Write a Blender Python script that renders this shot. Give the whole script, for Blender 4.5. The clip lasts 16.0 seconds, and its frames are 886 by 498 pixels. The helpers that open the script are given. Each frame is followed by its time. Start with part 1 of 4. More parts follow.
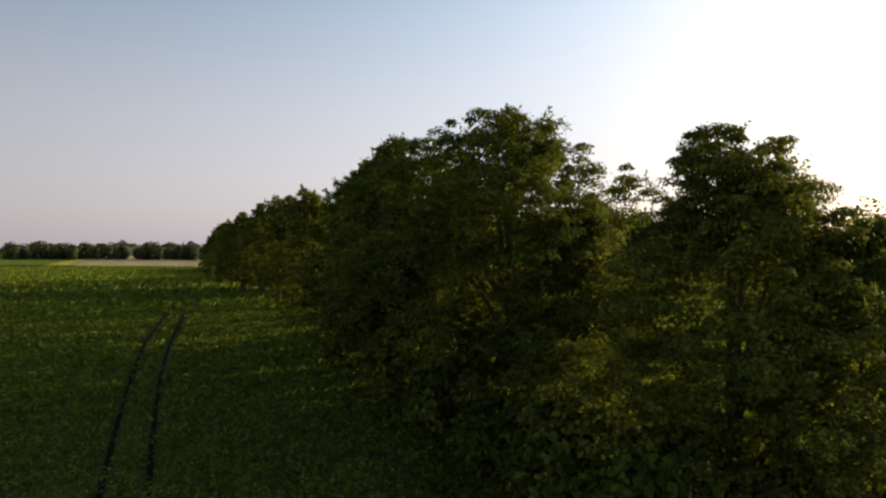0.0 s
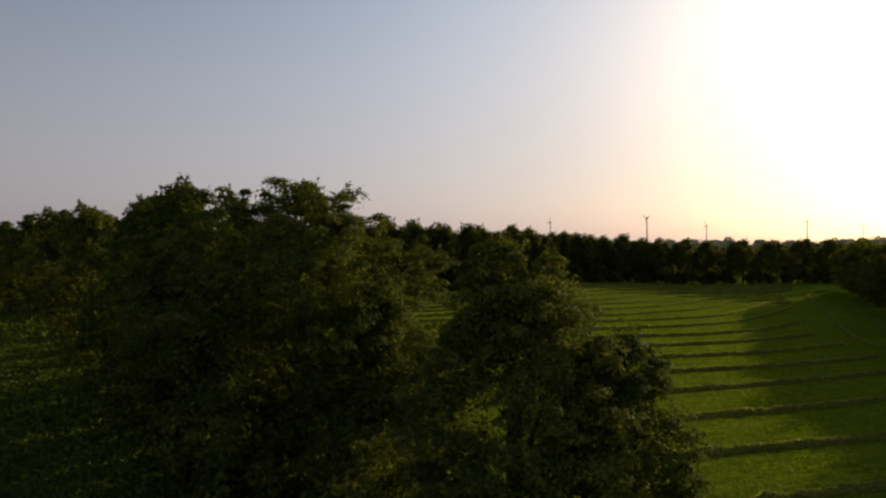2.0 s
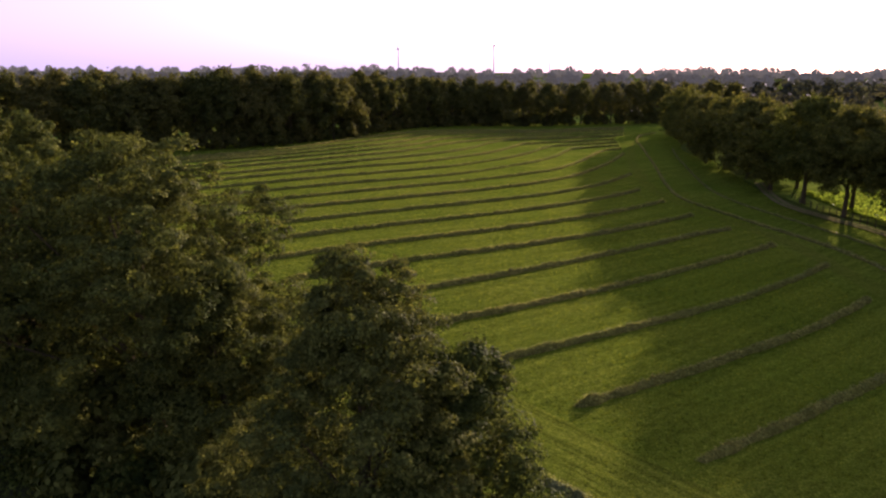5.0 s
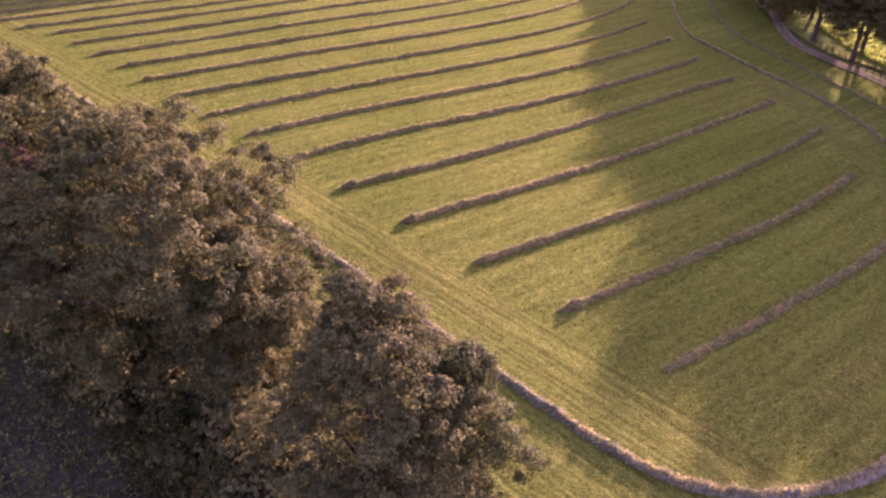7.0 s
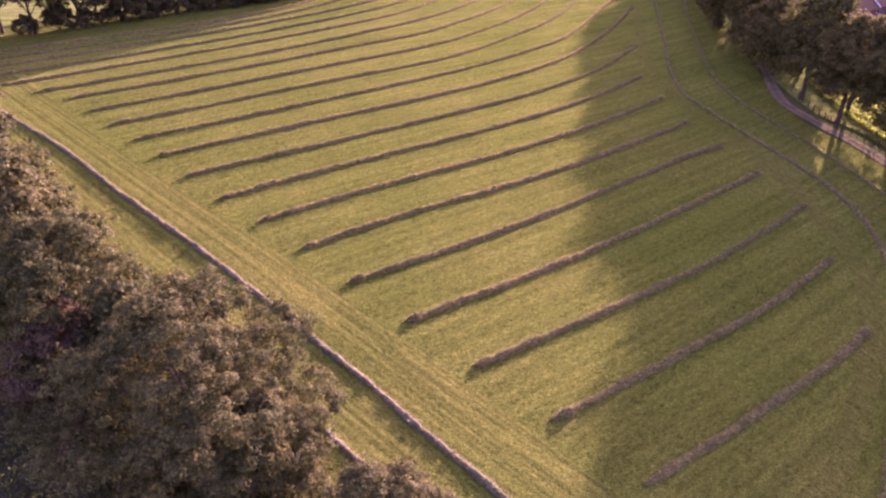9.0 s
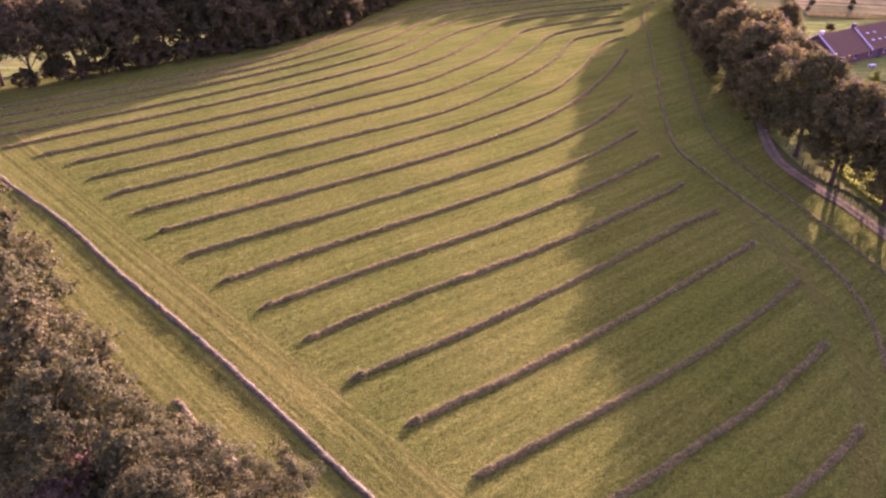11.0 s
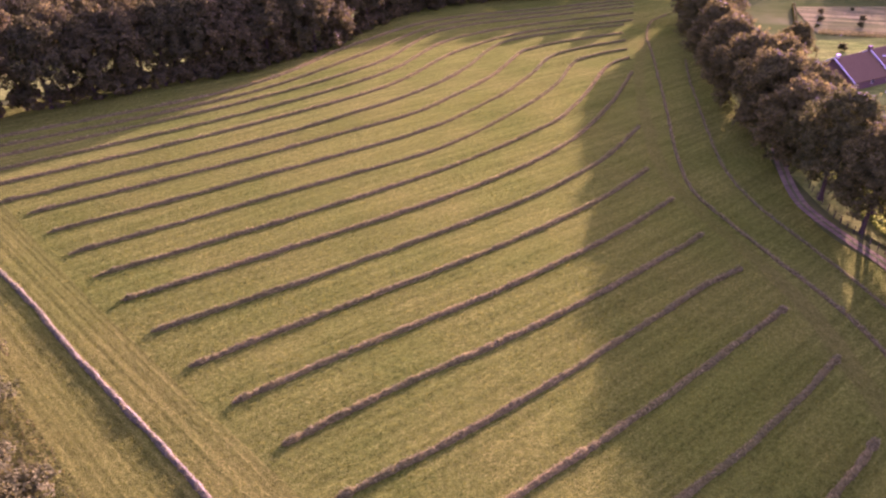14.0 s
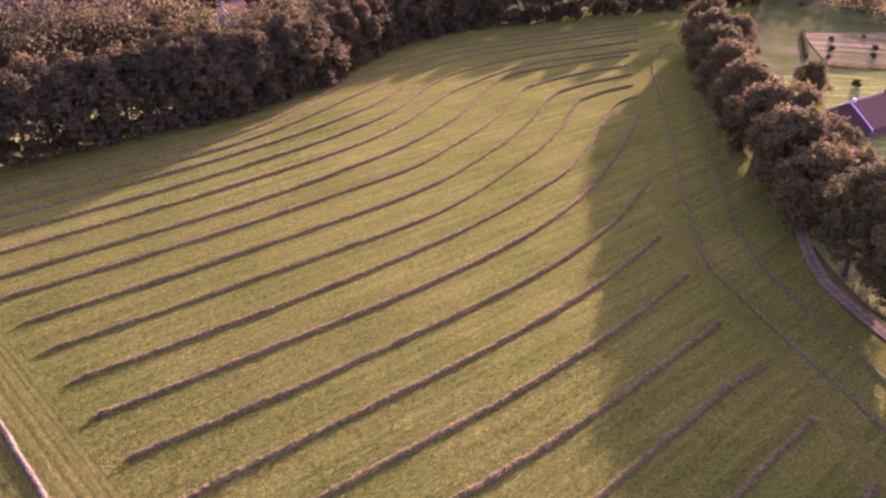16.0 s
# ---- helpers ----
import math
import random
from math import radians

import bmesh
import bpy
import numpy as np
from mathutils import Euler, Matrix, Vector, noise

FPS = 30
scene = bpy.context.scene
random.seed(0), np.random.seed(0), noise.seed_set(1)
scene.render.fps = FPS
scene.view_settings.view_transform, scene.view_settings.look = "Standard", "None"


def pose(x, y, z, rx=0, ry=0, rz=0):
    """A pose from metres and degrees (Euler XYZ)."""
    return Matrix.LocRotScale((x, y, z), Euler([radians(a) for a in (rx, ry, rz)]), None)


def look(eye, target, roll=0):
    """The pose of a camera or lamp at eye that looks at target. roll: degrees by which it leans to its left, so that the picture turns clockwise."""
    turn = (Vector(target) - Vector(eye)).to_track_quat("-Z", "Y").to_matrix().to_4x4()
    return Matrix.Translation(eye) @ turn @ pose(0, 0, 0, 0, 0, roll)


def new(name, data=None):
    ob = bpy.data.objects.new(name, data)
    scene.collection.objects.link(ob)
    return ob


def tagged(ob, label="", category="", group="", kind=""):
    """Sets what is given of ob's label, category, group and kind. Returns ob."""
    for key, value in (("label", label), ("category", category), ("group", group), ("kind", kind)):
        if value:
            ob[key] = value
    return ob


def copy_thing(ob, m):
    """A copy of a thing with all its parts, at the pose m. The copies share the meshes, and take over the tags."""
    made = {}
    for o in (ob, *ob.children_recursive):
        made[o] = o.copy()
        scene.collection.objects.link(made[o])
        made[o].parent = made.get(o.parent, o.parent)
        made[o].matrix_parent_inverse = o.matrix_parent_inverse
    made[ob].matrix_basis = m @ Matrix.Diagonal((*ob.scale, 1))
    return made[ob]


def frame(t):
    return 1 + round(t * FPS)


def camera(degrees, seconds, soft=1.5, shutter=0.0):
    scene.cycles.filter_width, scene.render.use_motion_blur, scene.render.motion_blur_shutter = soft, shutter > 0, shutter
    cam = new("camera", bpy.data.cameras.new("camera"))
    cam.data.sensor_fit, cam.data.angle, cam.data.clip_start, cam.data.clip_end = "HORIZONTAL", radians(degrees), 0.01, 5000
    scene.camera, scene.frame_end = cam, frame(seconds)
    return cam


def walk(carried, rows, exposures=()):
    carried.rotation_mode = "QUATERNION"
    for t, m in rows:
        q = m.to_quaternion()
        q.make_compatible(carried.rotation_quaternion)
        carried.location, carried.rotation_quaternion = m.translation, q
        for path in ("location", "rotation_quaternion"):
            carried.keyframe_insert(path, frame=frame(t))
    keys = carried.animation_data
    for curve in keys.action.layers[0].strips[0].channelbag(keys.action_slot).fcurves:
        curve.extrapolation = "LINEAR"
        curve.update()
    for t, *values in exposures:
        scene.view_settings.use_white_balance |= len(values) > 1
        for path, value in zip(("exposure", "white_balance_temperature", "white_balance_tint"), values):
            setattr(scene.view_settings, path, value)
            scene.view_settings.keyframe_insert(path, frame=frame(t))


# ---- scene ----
cam = camera(65.3, 16.0, soft=2.3)
PATH = [
    (0, pose(20.63, 0.59, 11.23, 89.97, 0.20, 28.87)),
    (0.5, pose(20.72, 0.69, 12.25, 90.13, -0.02, 28.91)),
    (1, pose(20.83, 0.85, 13.37, 90.04, -0.04, 27.09)),
    (1.5, pose(20.97, 0.88, 14.46, 89.50, 0.10, 20.88)),
    (2, pose(21.01, 0.70, 15.08, 89.49, 0.09, 12.87)),
    (2.5, pose(21.16, 0.28, 15.56, 88.03, 0.21, 6.23)),
    (3, pose(20.83, -0.43, 16.10, 85.28, -0.05, 1.82)),
    (3.2, pose(20.55, -0.56, 16.36, 83.63, 0.09, 0.85)),
    (5.3, pose(21.07, 2.73, 22.02, 72.82, -0.11, 0.45)),
    (5.5, pose(21.10, 2.87, 22.76, 70.65, 0.15, 0.34)),
    (6, pose(21.17, 2.96, 24.57, 65.73, 0.07, 0.42)),
    (6.5, pose(21.23, 2.98, 26.98, 60.20, -0.16, 0.51)),
    (7, pose(21.22, 3.14, 29.31, 58.37, -0.20, 0.55)),
    (7.5, pose(21.18, 3.22, 31.67, 58.39, -0.18, 0.57)),
    (8, pose(21.17, 3.25, 34.08, 58.42, -0.10, 0.60)),
    (8.5, pose(21.21, 3.36, 36.40, 58.45, -0.02, 0.63)),
    (9, pose(21.20, 3.91, 38.75, 58.51, -0.03, 0.60)),
    (9.5, pose(21.11, 4.87, 41.03, 58.57, 0.00, 0.53)),
    (12, pose(20.89, 10.33, 48.04, 59.30, 0.17, 0.08)),
    (12.5, pose(20.81, 12.21, 47.77, 59.27, 0.09, -0.02)),
    (13, pose(20.68, 14.44, 47.76, 59.21, 0.06, -0.14)),
    (13.5, pose(20.55, 17.02, 48.11, 59.16, 0.03, -0.25)),
    (14, pose(20.43, 19.78, 48.84, 59.12, -0.01, -0.28)),
    (14.5, pose(20.36, 22.57, 49.96, 59.08, -0.01, -0.31)),
    (15, pose(20.27, 25.67, 51.41, 58.99, -0.00, -0.35)),
    (15.5, pose(20.16, 28.80, 53.52, 58.89, -0.01, -0.39)),
    (16, pose(20.09, 31.77, 56.18, 58.78, -0.04, -0.45)),
]
EXPOSURES = [
    (0.0, 0.44, 6600, 13), (1.0, 0.26, 6600, 14), (2.0, -0.4, 6500, 16), (3.0, -0.95, 6450, 20),
    (3.6, -0.45, 6300, 24), (4.4, 0.1, 6000, 32), (4.9, 0.6, 5700, 54), (5.3, 1.28, 5350, 88), (5.55, 1.75, 5300, 93), (5.95, 2.42, 5250, 95), (6.4, 2.36, 5350, 116), (7.0, 2.3, 5500, 146), (9.0, 2.25, 5500, 150), (12.0, 2.15, 5500, 152), (16.0, 2.15, 5500, 158),
]
walk(cam, PATH, EXPOSURES)

# ---- sky and sun: a low evening sun ahead and to the right ----
SUN_AZ, SUN_EL = 30.0, 9.4
world = bpy.data.worlds.new("evening_sky")
scene.world = world
world.use_nodes = True
wn = world.node_tree
sky = wn.nodes.new("ShaderNodeTexSky")
sky.sky_type, sky.sun_disc = "NISHITA", False
sky.sun_elevation, sky.sun_rotation = radians(SUN_EL), radians(SUN_AZ)
sky.air_density, sky.dust_density, sky.ozone_density = 1.0, 2.1, 1.2
# evening haze: the whole sky a little paler, most of all low down
pale = wn.nodes.new("ShaderNodeHueSaturation")
pale.inputs["Saturation"].default_value = 0.95
wn.links.new(sky.outputs["Color"], pale.inputs["Color"])
where, axes, low = wn.nodes.new("ShaderNodeTexCoord"), wn.nodes.new("ShaderNodeSeparateXYZ"), wn.nodes.new("ShaderNodeMapRange")
wn.links.new(where.outputs["Generated"], axes.inputs["Vector"])
wn.links.new(axes.outputs["Z"], low.inputs["Value"])
low.interpolation_type = "SMOOTHERSTEP"
for key, value in (("From Min", 0.0), ("From Max", 0.5), ("To Min", 0.7), ("To Max", 0.0)):
    low.inputs[key].default_value = value
haze = wn.nodes.new("ShaderNodeMix")
haze.data_type = "RGBA"
haze.inputs[7].default_value = (2.85, 2.7, 3.05, 1)
wn.links.new(low.outputs["Result"], haze.inputs[0])
wn.links.new(pale.outputs["Color"], haze.inputs[6])
back = wn.nodes["Background"]
back.inputs["Strength"].default_value = 0.138
# the hazy air is brighter in the half of the sky round the sun
sx, sy, sz = (math.sin(radians(SUN_AZ)) * math.cos(radians(SUN_EL)), math.cos(radians(SUN_AZ)) * math.cos(radians(SUN_EL)), math.sin(radians(SUN_EL)))
near_sun, gain, lit = wn.nodes.new("ShaderNodeVectorMath"), wn.nodes.new("ShaderNodeMapRange"), wn.nodes.new("ShaderNodeVectorMath")
near_sun.operation, lit.operation = "DOT_PRODUCT", "SCALE"
near_sun.inputs[1].default_value = (sx, sy, sz)
wn.links.new(where.outputs["Generated"], near_sun.inputs[0])
wn.links.new(near_sun.outputs["Value"], gain.inputs["Value"])
for key, value in (("From Min", -0.1), ("From Max", 0.75), ("To Min", 1.0), ("To Max", 1.55)):
    gain.inputs[key].default_value = value
wn.links.new(haze.outputs[2], lit.inputs[0])
wn.links.new(gain.outputs["Result"], lit.inputs["Scale"])
wn.links.new(lit.outputs["Vector"], back.inputs["Color"])
sun = new("sun", bpy.data.lights.new("sun", "SUN"))
sun.data.energy, sun.data.angle, sun.data.color = 4.9, radians(0.8), (1.0, 0.9, 0.58)
sun.matrix_world = look((400 * sx, 400 * sy, 400 * sz), (0, 0, 0))


# ---- materials ----
def material(name, rough=0.9, gloss=0.08):
    m = bpy.data.materials.new(name)
    m.use_nodes = True
    p = m.node_tree.nodes["Principled BSDF"]
    p.inputs["Roughness"].default_value = rough
    p.inputs["Specular IOR Level"].default_value = gloss
    return m, m.node_tree, p


def node(t, kind, **sets):
    n = t.nodes.new(kind)
    for k, v in sets.items():
        n.inputs[k].default_value = v
    return n


def ramp(t, fac, stops):
    r = t.nodes.new("ShaderNodeValToRGB")
    el = r.color_ramp.elements
    el[0].position, el[0].color = stops[0][0], (*stops[0][1], 1)
    el[1].position, el[1].color = stops[-1][0], (*stops[-1][1], 1)
    for pos, col in stops[1:-1]:
        e = el.new(pos)
        e.color = (*col, 1)
    t.links.new(fac, r.inputs["Fac"])
    return r.outputs["Color"]


def blend(t, fac, a, b, mode="MIX"):
    m = t.nodes.new("ShaderNodeMix")
    m.data_type, m.blend_type = "RGBA", mode
    for socket, value in ((m.inputs[0], fac), (m.inputs[6], a), (m.inputs[7], b)):
        if isinstance(value, (int, float)):
            socket.default_value = value
        elif isinstance(value, tuple):
            socket.default_value = (*value, 1)
        else:
            t.links.new(value, socket)
    return m.outputs[2]


def coords(t, scale=(1, 1, 1), turn=0.0):
    """Places in metres, turned so that the given bearing lies along x, then stretched."""
    geo = t.nodes.new("ShaderNodeNewGeometry")
    turned, scaled = t.nodes.new("ShaderNodeMapping"), t.nodes.new("ShaderNodeMapping")
    turned.inputs["Rotation"].default_value = (0, 0, radians(-turn))
    scaled.inputs["Scale"].default_value = scale
    t.links.new(geo.outputs["Position"], turned.inputs["Vector"])
    t.links.new(turned.outputs["Vector"], scaled.inputs["Vector"])
    return scaled.outputs["Vector"]


def noisy(t, vec, scale, detail=4.0, rough=0.6):
    n = node(t, "ShaderNodeTexNoise", Scale=scale, Detail=detail, Roughness=rough)
    t.links.new(vec, n.inputs["Vector"])
    return n.outputs["Fac"]


def bumped(t, p, height, strength, distance):
    b = node(t, "ShaderNodeBump", Strength=strength, Distance=distance)
    t.links.new(height, b.inputs["Height"])
    t.links.new(b.outputs["Normal"], p.inputs["Normal"])


def leaf_material(name, dark, mid, light, glow=0.35, gloss=0.012):
    """Leaves: colour varies from leaf to leaf and from tree to tree, with light coming through."""
    m, t, p = material(name, 0.6, gloss)
    geo, info = t.nodes.new("ShaderNodeNewGeometry"), t.nodes.new("ShaderNodeObjectInfo")
    col = ramp(t, geo.outputs["Random Per Island"], [(0.0, dark), (0.55, mid), (1.0, light)])
    tree = ramp(t, info.outputs["Random"], [(0.0, (0.8, 0.85, 0.75)), (1.0, (1.15, 1.05, 1.0))])
    col = blend(t, 1.0, col, tree, "MULTIPLY")
    patch = ramp(t, noisy(t, coords(t), 0.45, 3), [(0.35, (0.75, 0.8, 0.75)), (0.7, (1.2, 1.12, 0.95))])
    col = blend(t, 1.0, col, patch, "MULTIPLY")
    spray = ramp(t, noisy(t, coords(t), 1.9, 2, 0.5), [(0.36, (0.7, 0.74, 0.7)), (0.64, (1.36, 1.32, 1.2))])
    col = blend(t, 1.0, col, spray, "MULTIPLY")
    t.links.new(col, p.inputs["Base Color"])
    tr = t.nodes.new("ShaderNodeBsdfTranslucent")
    t.links.new(blend(t, 1.0, col, (1.3, 1.25, 0.6), "MULTIPLY"), tr.inputs["Color"])
    mix = t.nodes.new("ShaderNodeMixShader")
    mix.inputs["Fac"].default_value = glow
    t.links.new(p.outputs["BSDF"], mix.inputs[1])
    t.links.new(tr.outputs["BSDF"], mix.inputs[2])
    t.links.new(mix.outputs["Shader"], t.nodes["Material Output"].inputs["Surface"])
    return m


LEAF = leaf_material("oak_leaves", (0.062, 0.073, 0.018), (0.101, 0.12, 0.027), (0.164, 0.186, 0.042), 0.34, 0.008)
LEAF_LANE = leaf_material("lane_leaves", (0.088, 0.098, 0.022), (0.127, 0.14, 0.031), (0.172, 0.183, 0.043), 0.48, 0.008)
LEAF_FAR = leaf_material("wood_leaves", (0.08, 0.088, 0.026), (0.118, 0.126, 0.035), (0.16, 0.166, 0.049), 0.48, 0.012)
# far woods: greyer, bluer leaf colour with the distant haze painted in
LEAF_WOOD = leaf_material("haze_tinted_leaves", (0.056, 0.063, 0.042), (0.068, 0.075, 0.05), (0.082, 0.088, 0.058), 0.3)
LEAF_CROP = leaf_material("crop_leaves", (0.07, 0.104, 0.018), (0.107, 0.15, 0.025), (0.15, 0.188, 0.036), 0.2, 0.006)
LEAF_GRASS = leaf_material("long_grass", (0.1, 0.17, 0.012), (0.16, 0.25, 0.018), (0.24, 0.32, 0.03), 0.6)
LEAF_MOWN = leaf_material("mown_blades", (0.085, 0.127, 0.009), (0.146, 0.203, 0.014), (0.215, 0.268, 0.026), 0.5)
STRAW = leaf_material("loose_straw", (0.13, 0.145, 0.046), (0.222, 0.243, 0.08), (0.35, 0.375, 0.145), 0.5)
LEAF_RUSSET = leaf_material("russet_leaves", (0.075, 0.066, 0.026), (0.115, 0.098, 0.036), (0.165, 0.14, 0.05), 0.3)
LEAF_SCRUB = leaf_material("scrub_leaves", (0.045, 0.06, 0.014), (0.08, 0.1, 0.02), (0.15, 0.15, 0.03))


def ground_material(name, dark, mid, light, turn=0.0, stretch=6.0, fine=5.0, bump=0.5, streaks=1.0, lines=0.0, deep=0.2, rough=1.0):
    """Grass or soil with patches, streaks along the way it was worked, and tufts of two sizes."""
    m, t, p = material(name, 0.95, 0.0)
    big = noisy(t, coords(t), 0.05, 3)
    streak = noisy(t, coords(t, (1.0 / stretch, 1.0, 1.0), turn), lines or fine * 0.35, 2, 0.5)
    tuft = noisy(t, coords(t), fine, 5, 0.75)
    clump = noisy(t, coords(t, (0.55, 1.0, 1.0), turn), fine * 0.36, 3, 0.6)
    col = ramp(t, tuft, [(0.5 - 0.16 / rough, dark), (0.5, mid), (0.5 + 0.18 / rough, light)])
    col = blend(t, 1.0, col, ramp(t, streak, [(0.38, (1 - 0.22 * streaks, 1 - 0.2 * streaks, 1 - 0.2 * streaks)), (0.62, (1 + 0.2 * streaks, 1 + 0.16 * streaks, 1 + 0.12 * streaks))]), "MULTIPLY")
    col = blend(t, 1.0, col, ramp(t, clump, [(0.36, (1 - 0.12 * rough,) * 3), (0.66, (1 + 0.12 * rough,) * 3)]), "MULTIPLY")
    col = blend(t, 1.0, col, ramp(t, big, [(0.35, (0.85, 0.92, 0.8)), (0.65, (1.16, 1.07, 1.15))]), "MULTIPLY")
    t.links.new(col, p.inputs["Base Color"])
    total = t.nodes.new("ShaderNodeMath")
    total.operation = "ADD"
    t.links.new(tuft, total.inputs[0])
    t.links.new(clump, total.inputs[1])
    bumped(t, p, total.outputs[0], bump, deep)
    return m


ROW_TURN = 38.5
MEADOW = ground_material("mown_grass", (0.07, 0.108, 0.007), (0.136, 0.193, 0.011), (0.21, 0.262, 0.022), turn=ROW_TURN, stretch=60, fine=7.5, streaks=0.7, lines=1.0, bump=1.0, deep=0.36, rough=1.7)
HEADLAND = ground_material("mown_headland", (0.074, 0.102, 0.008), (0.138, 0.178, 0.012), (0.214, 0.244, 0.024), turn=136.0, stretch=160, fine=7.5, rough=1.4, streaks=1.25, lines=1.9, bump=1.0, deep=0.24)
VERGE = ground_material("verge_grass", (0.08, 0.11, 0.02), (0.13, 0.17, 0.03), (0.19, 0.21, 0.05), fine=3.0, bump=0.8)
PASTURE = ground_material("pasture", (0.11, 0.17, 0.014), (0.17, 0.24, 0.022), (0.24, 0.3, 0.035), fine=2.0)
GARDEN = ground_material("kitchen_garden", (0.11, 0.13, 0.02), (0.17, 0.185, 0.034), (0.24, 0.235, 0.06), turn=-15.0, stretch=14.0, fine=1.2, streaks=1.6)
COUNTRY = ground_material("far_fields", (0.05, 0.085, 0.01), (0.08, 0.12, 0.014), (0.12, 0.15, 0.026), fine=0.02)
STUBBLE = ground_material("stubble", (0.3, 0.24, 0.13), (0.38, 0.31, 0.17), (0.46, 0.38, 0.22), fine=0.5)
GRAIN = ground_material("standing_grain", (0.24, 0.25, 0.05), (0.34, 0.34, 0.07), (0.44, 0.42, 0.1), fine=0.8)
SOIL = ground_material("crop_soil", (0.04, 0.044, 0.014), (0.062, 0.067, 0.02), (0.09, 0.096, 0.03), turn=136.0, fine=2.0)
HAY = ground_material("cut_hay", (0.07, 0.07, 0.012), (0.124, 0.122, 0.02), (0.205, 0.202, 0.038), fine=9.0, bump=0.9, deep=0.08)
HAY_DRY = ground_material("dried_hay", (0.1, 0.105, 0.036), (0.165, 0.172, 0.06), (0.25, 0.258, 0.096), fine=9.0, bump=0.9, deep=0.08)
LANE = ground_material("lane_gravel", (0.14, 0.122, 0.036), (0.2, 0.178, 0.056), (0.28, 0.255, 0.09), fine=6.0)
WORN = ground_material("worn_track", (0.072, 0.102, 0.008), (0.138, 0.18, 0.012), (0.21, 0.243, 0.024), turn=110.0, stretch=3, fine=7.5, streaks=0.3, lines=1.2, bump=1.0, deep=0.36, rough=1.7)


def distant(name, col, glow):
    """Far distance as a plain backdrop: evening haze put into colour and glow."""
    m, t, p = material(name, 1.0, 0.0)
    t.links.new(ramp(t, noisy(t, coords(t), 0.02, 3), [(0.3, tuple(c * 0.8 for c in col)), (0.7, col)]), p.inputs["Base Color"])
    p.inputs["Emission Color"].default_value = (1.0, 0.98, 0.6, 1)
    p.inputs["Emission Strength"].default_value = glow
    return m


def plain(name, col, rough=0.8, grain=8.0):
    m, t, p = material(name, rough, 0.5 if rough < 0.3 else 0.02)
    n = noisy(t, coords(t), grain, 4)
    t.links.new(ramp(t, n, [(0.3, tuple(c * 0.8 for c in col)), (0.7, tuple(min(1, c * 1.15) for c in col))]), p.inputs["Base Color"])
    return m


BARK = plain("bark", (0.08, 0.064, 0.026), 0.95, 12.0)
STEEL = plain("turbine_paint", (0.6, 0.6, 0.6), 0.5, 0.2)
BRICK = plain("brick_wall", (0.17, 0.105, 0.05), 0.9, 3.0)
ROOF_TILE = plain("roof_tiles", (0.19, 0.125, 0.034), 0.95, 3.0)
WHITE = plain("white_paint", (0.7, 0.66, 0.42), 0.7, 2.0)
# near-black soil: the shade between the crop plants is put into the colour
BARE = plain("bare_soil_shaded", (0.011, 0.009, 0.005), 0.95, 6.0)
GLASS = plain("window_glass", (0.03, 0.035, 0.04), 0.08, 1.0)


FAR_HAZE = distant("painted_haze_distance", (0.11, 0.12, 0.09), 0.035)
HORIZON_HAZE = distant("painted_haze_horizon", (0.13, 0.14, 0.1), 0.065)


# ---- building helpers ----
def smooth(u):
    u = min(max(u, 0.0), 1.0)
    return u * u * (3 - 2 * u)


def gz(x, y=0.0):
    """The height of the land: a gentle fall towards the lane."""
    return 1.9 - 2.8 * smooth((x + 5) / 70)


def gz_np(x):
    u = np.clip((x + 5) / 70, 0, 1)
    return 1.9 - 2.8 * u * u * (3 - 2 * u)


def mesh_of(name, verts, faces, mat, smooth_faces=False):
    me = bpy.data.meshes.new(name)
    me.from_pydata([tuple(v) for v in verts], [], [tuple(f) for f in faces])
    me.materials.append(mat)
    if smooth_faces:
        me.polygons.foreach_set("use_smooth", [True] * len(me.polygons))
    me.update()
    return me


def quads_mesh(name, verts, mat):
    """A mesh of loose four-cornered leaves; verts holds four rows a leaf."""
    n = len(verts) // 4
    me = bpy.data.meshes.new(name)
    me.vertices.add(4 * n)
    me.vertices.foreach_set("co", np.asarray(verts, dtype=np.float32).ravel())
    me.loops.add(4 * n)
    me.loops.foreach_set("vertex_index", np.arange(4 * n, dtype=np.int32))
    me.polygons.add(n)
    me.polygons.foreach_set("loop_start", np.arange(0, 4 * n, 4, dtype=np.int32))
    me.materials.append(mat)
    me.update(calc_edges=True)
    return me


def leaves(rng, centres, normals, size, aspect=0.62, scatter=0.28):
    """Four corners for each leaf: a bent diamond round its centre, roughly facing its normal."""
    n = len(centres)
    nor = normals / (np.linalg.norm(normals, axis=1, keepdims=True) + 1e-9) + rng.normal(0, scatter, (n, 3))
    nor /= np.linalg.norm(nor, axis=1, keepdims=True) + 1e-9
    u = np.cross(nor, rng.normal(0, 1, (n, 3)))
    u /= np.linalg.norm(u, axis=1, keepdims=True) + 1e-9
    v = np.cross(nor, u)
    s = size * rng.uniform(0.6, 1.35, (n, 1))
    out = np.empty((n, 4, 3))
    out[:, 0] = centres - u * s
    out[:, 1] = centres - v * s * aspect + nor * s * 0.25
    out[:, 2] = centres + u * s
    out[:, 3] = centres + v * s * aspect + nor * s * 0.25
    return out.reshape(-1, 3)


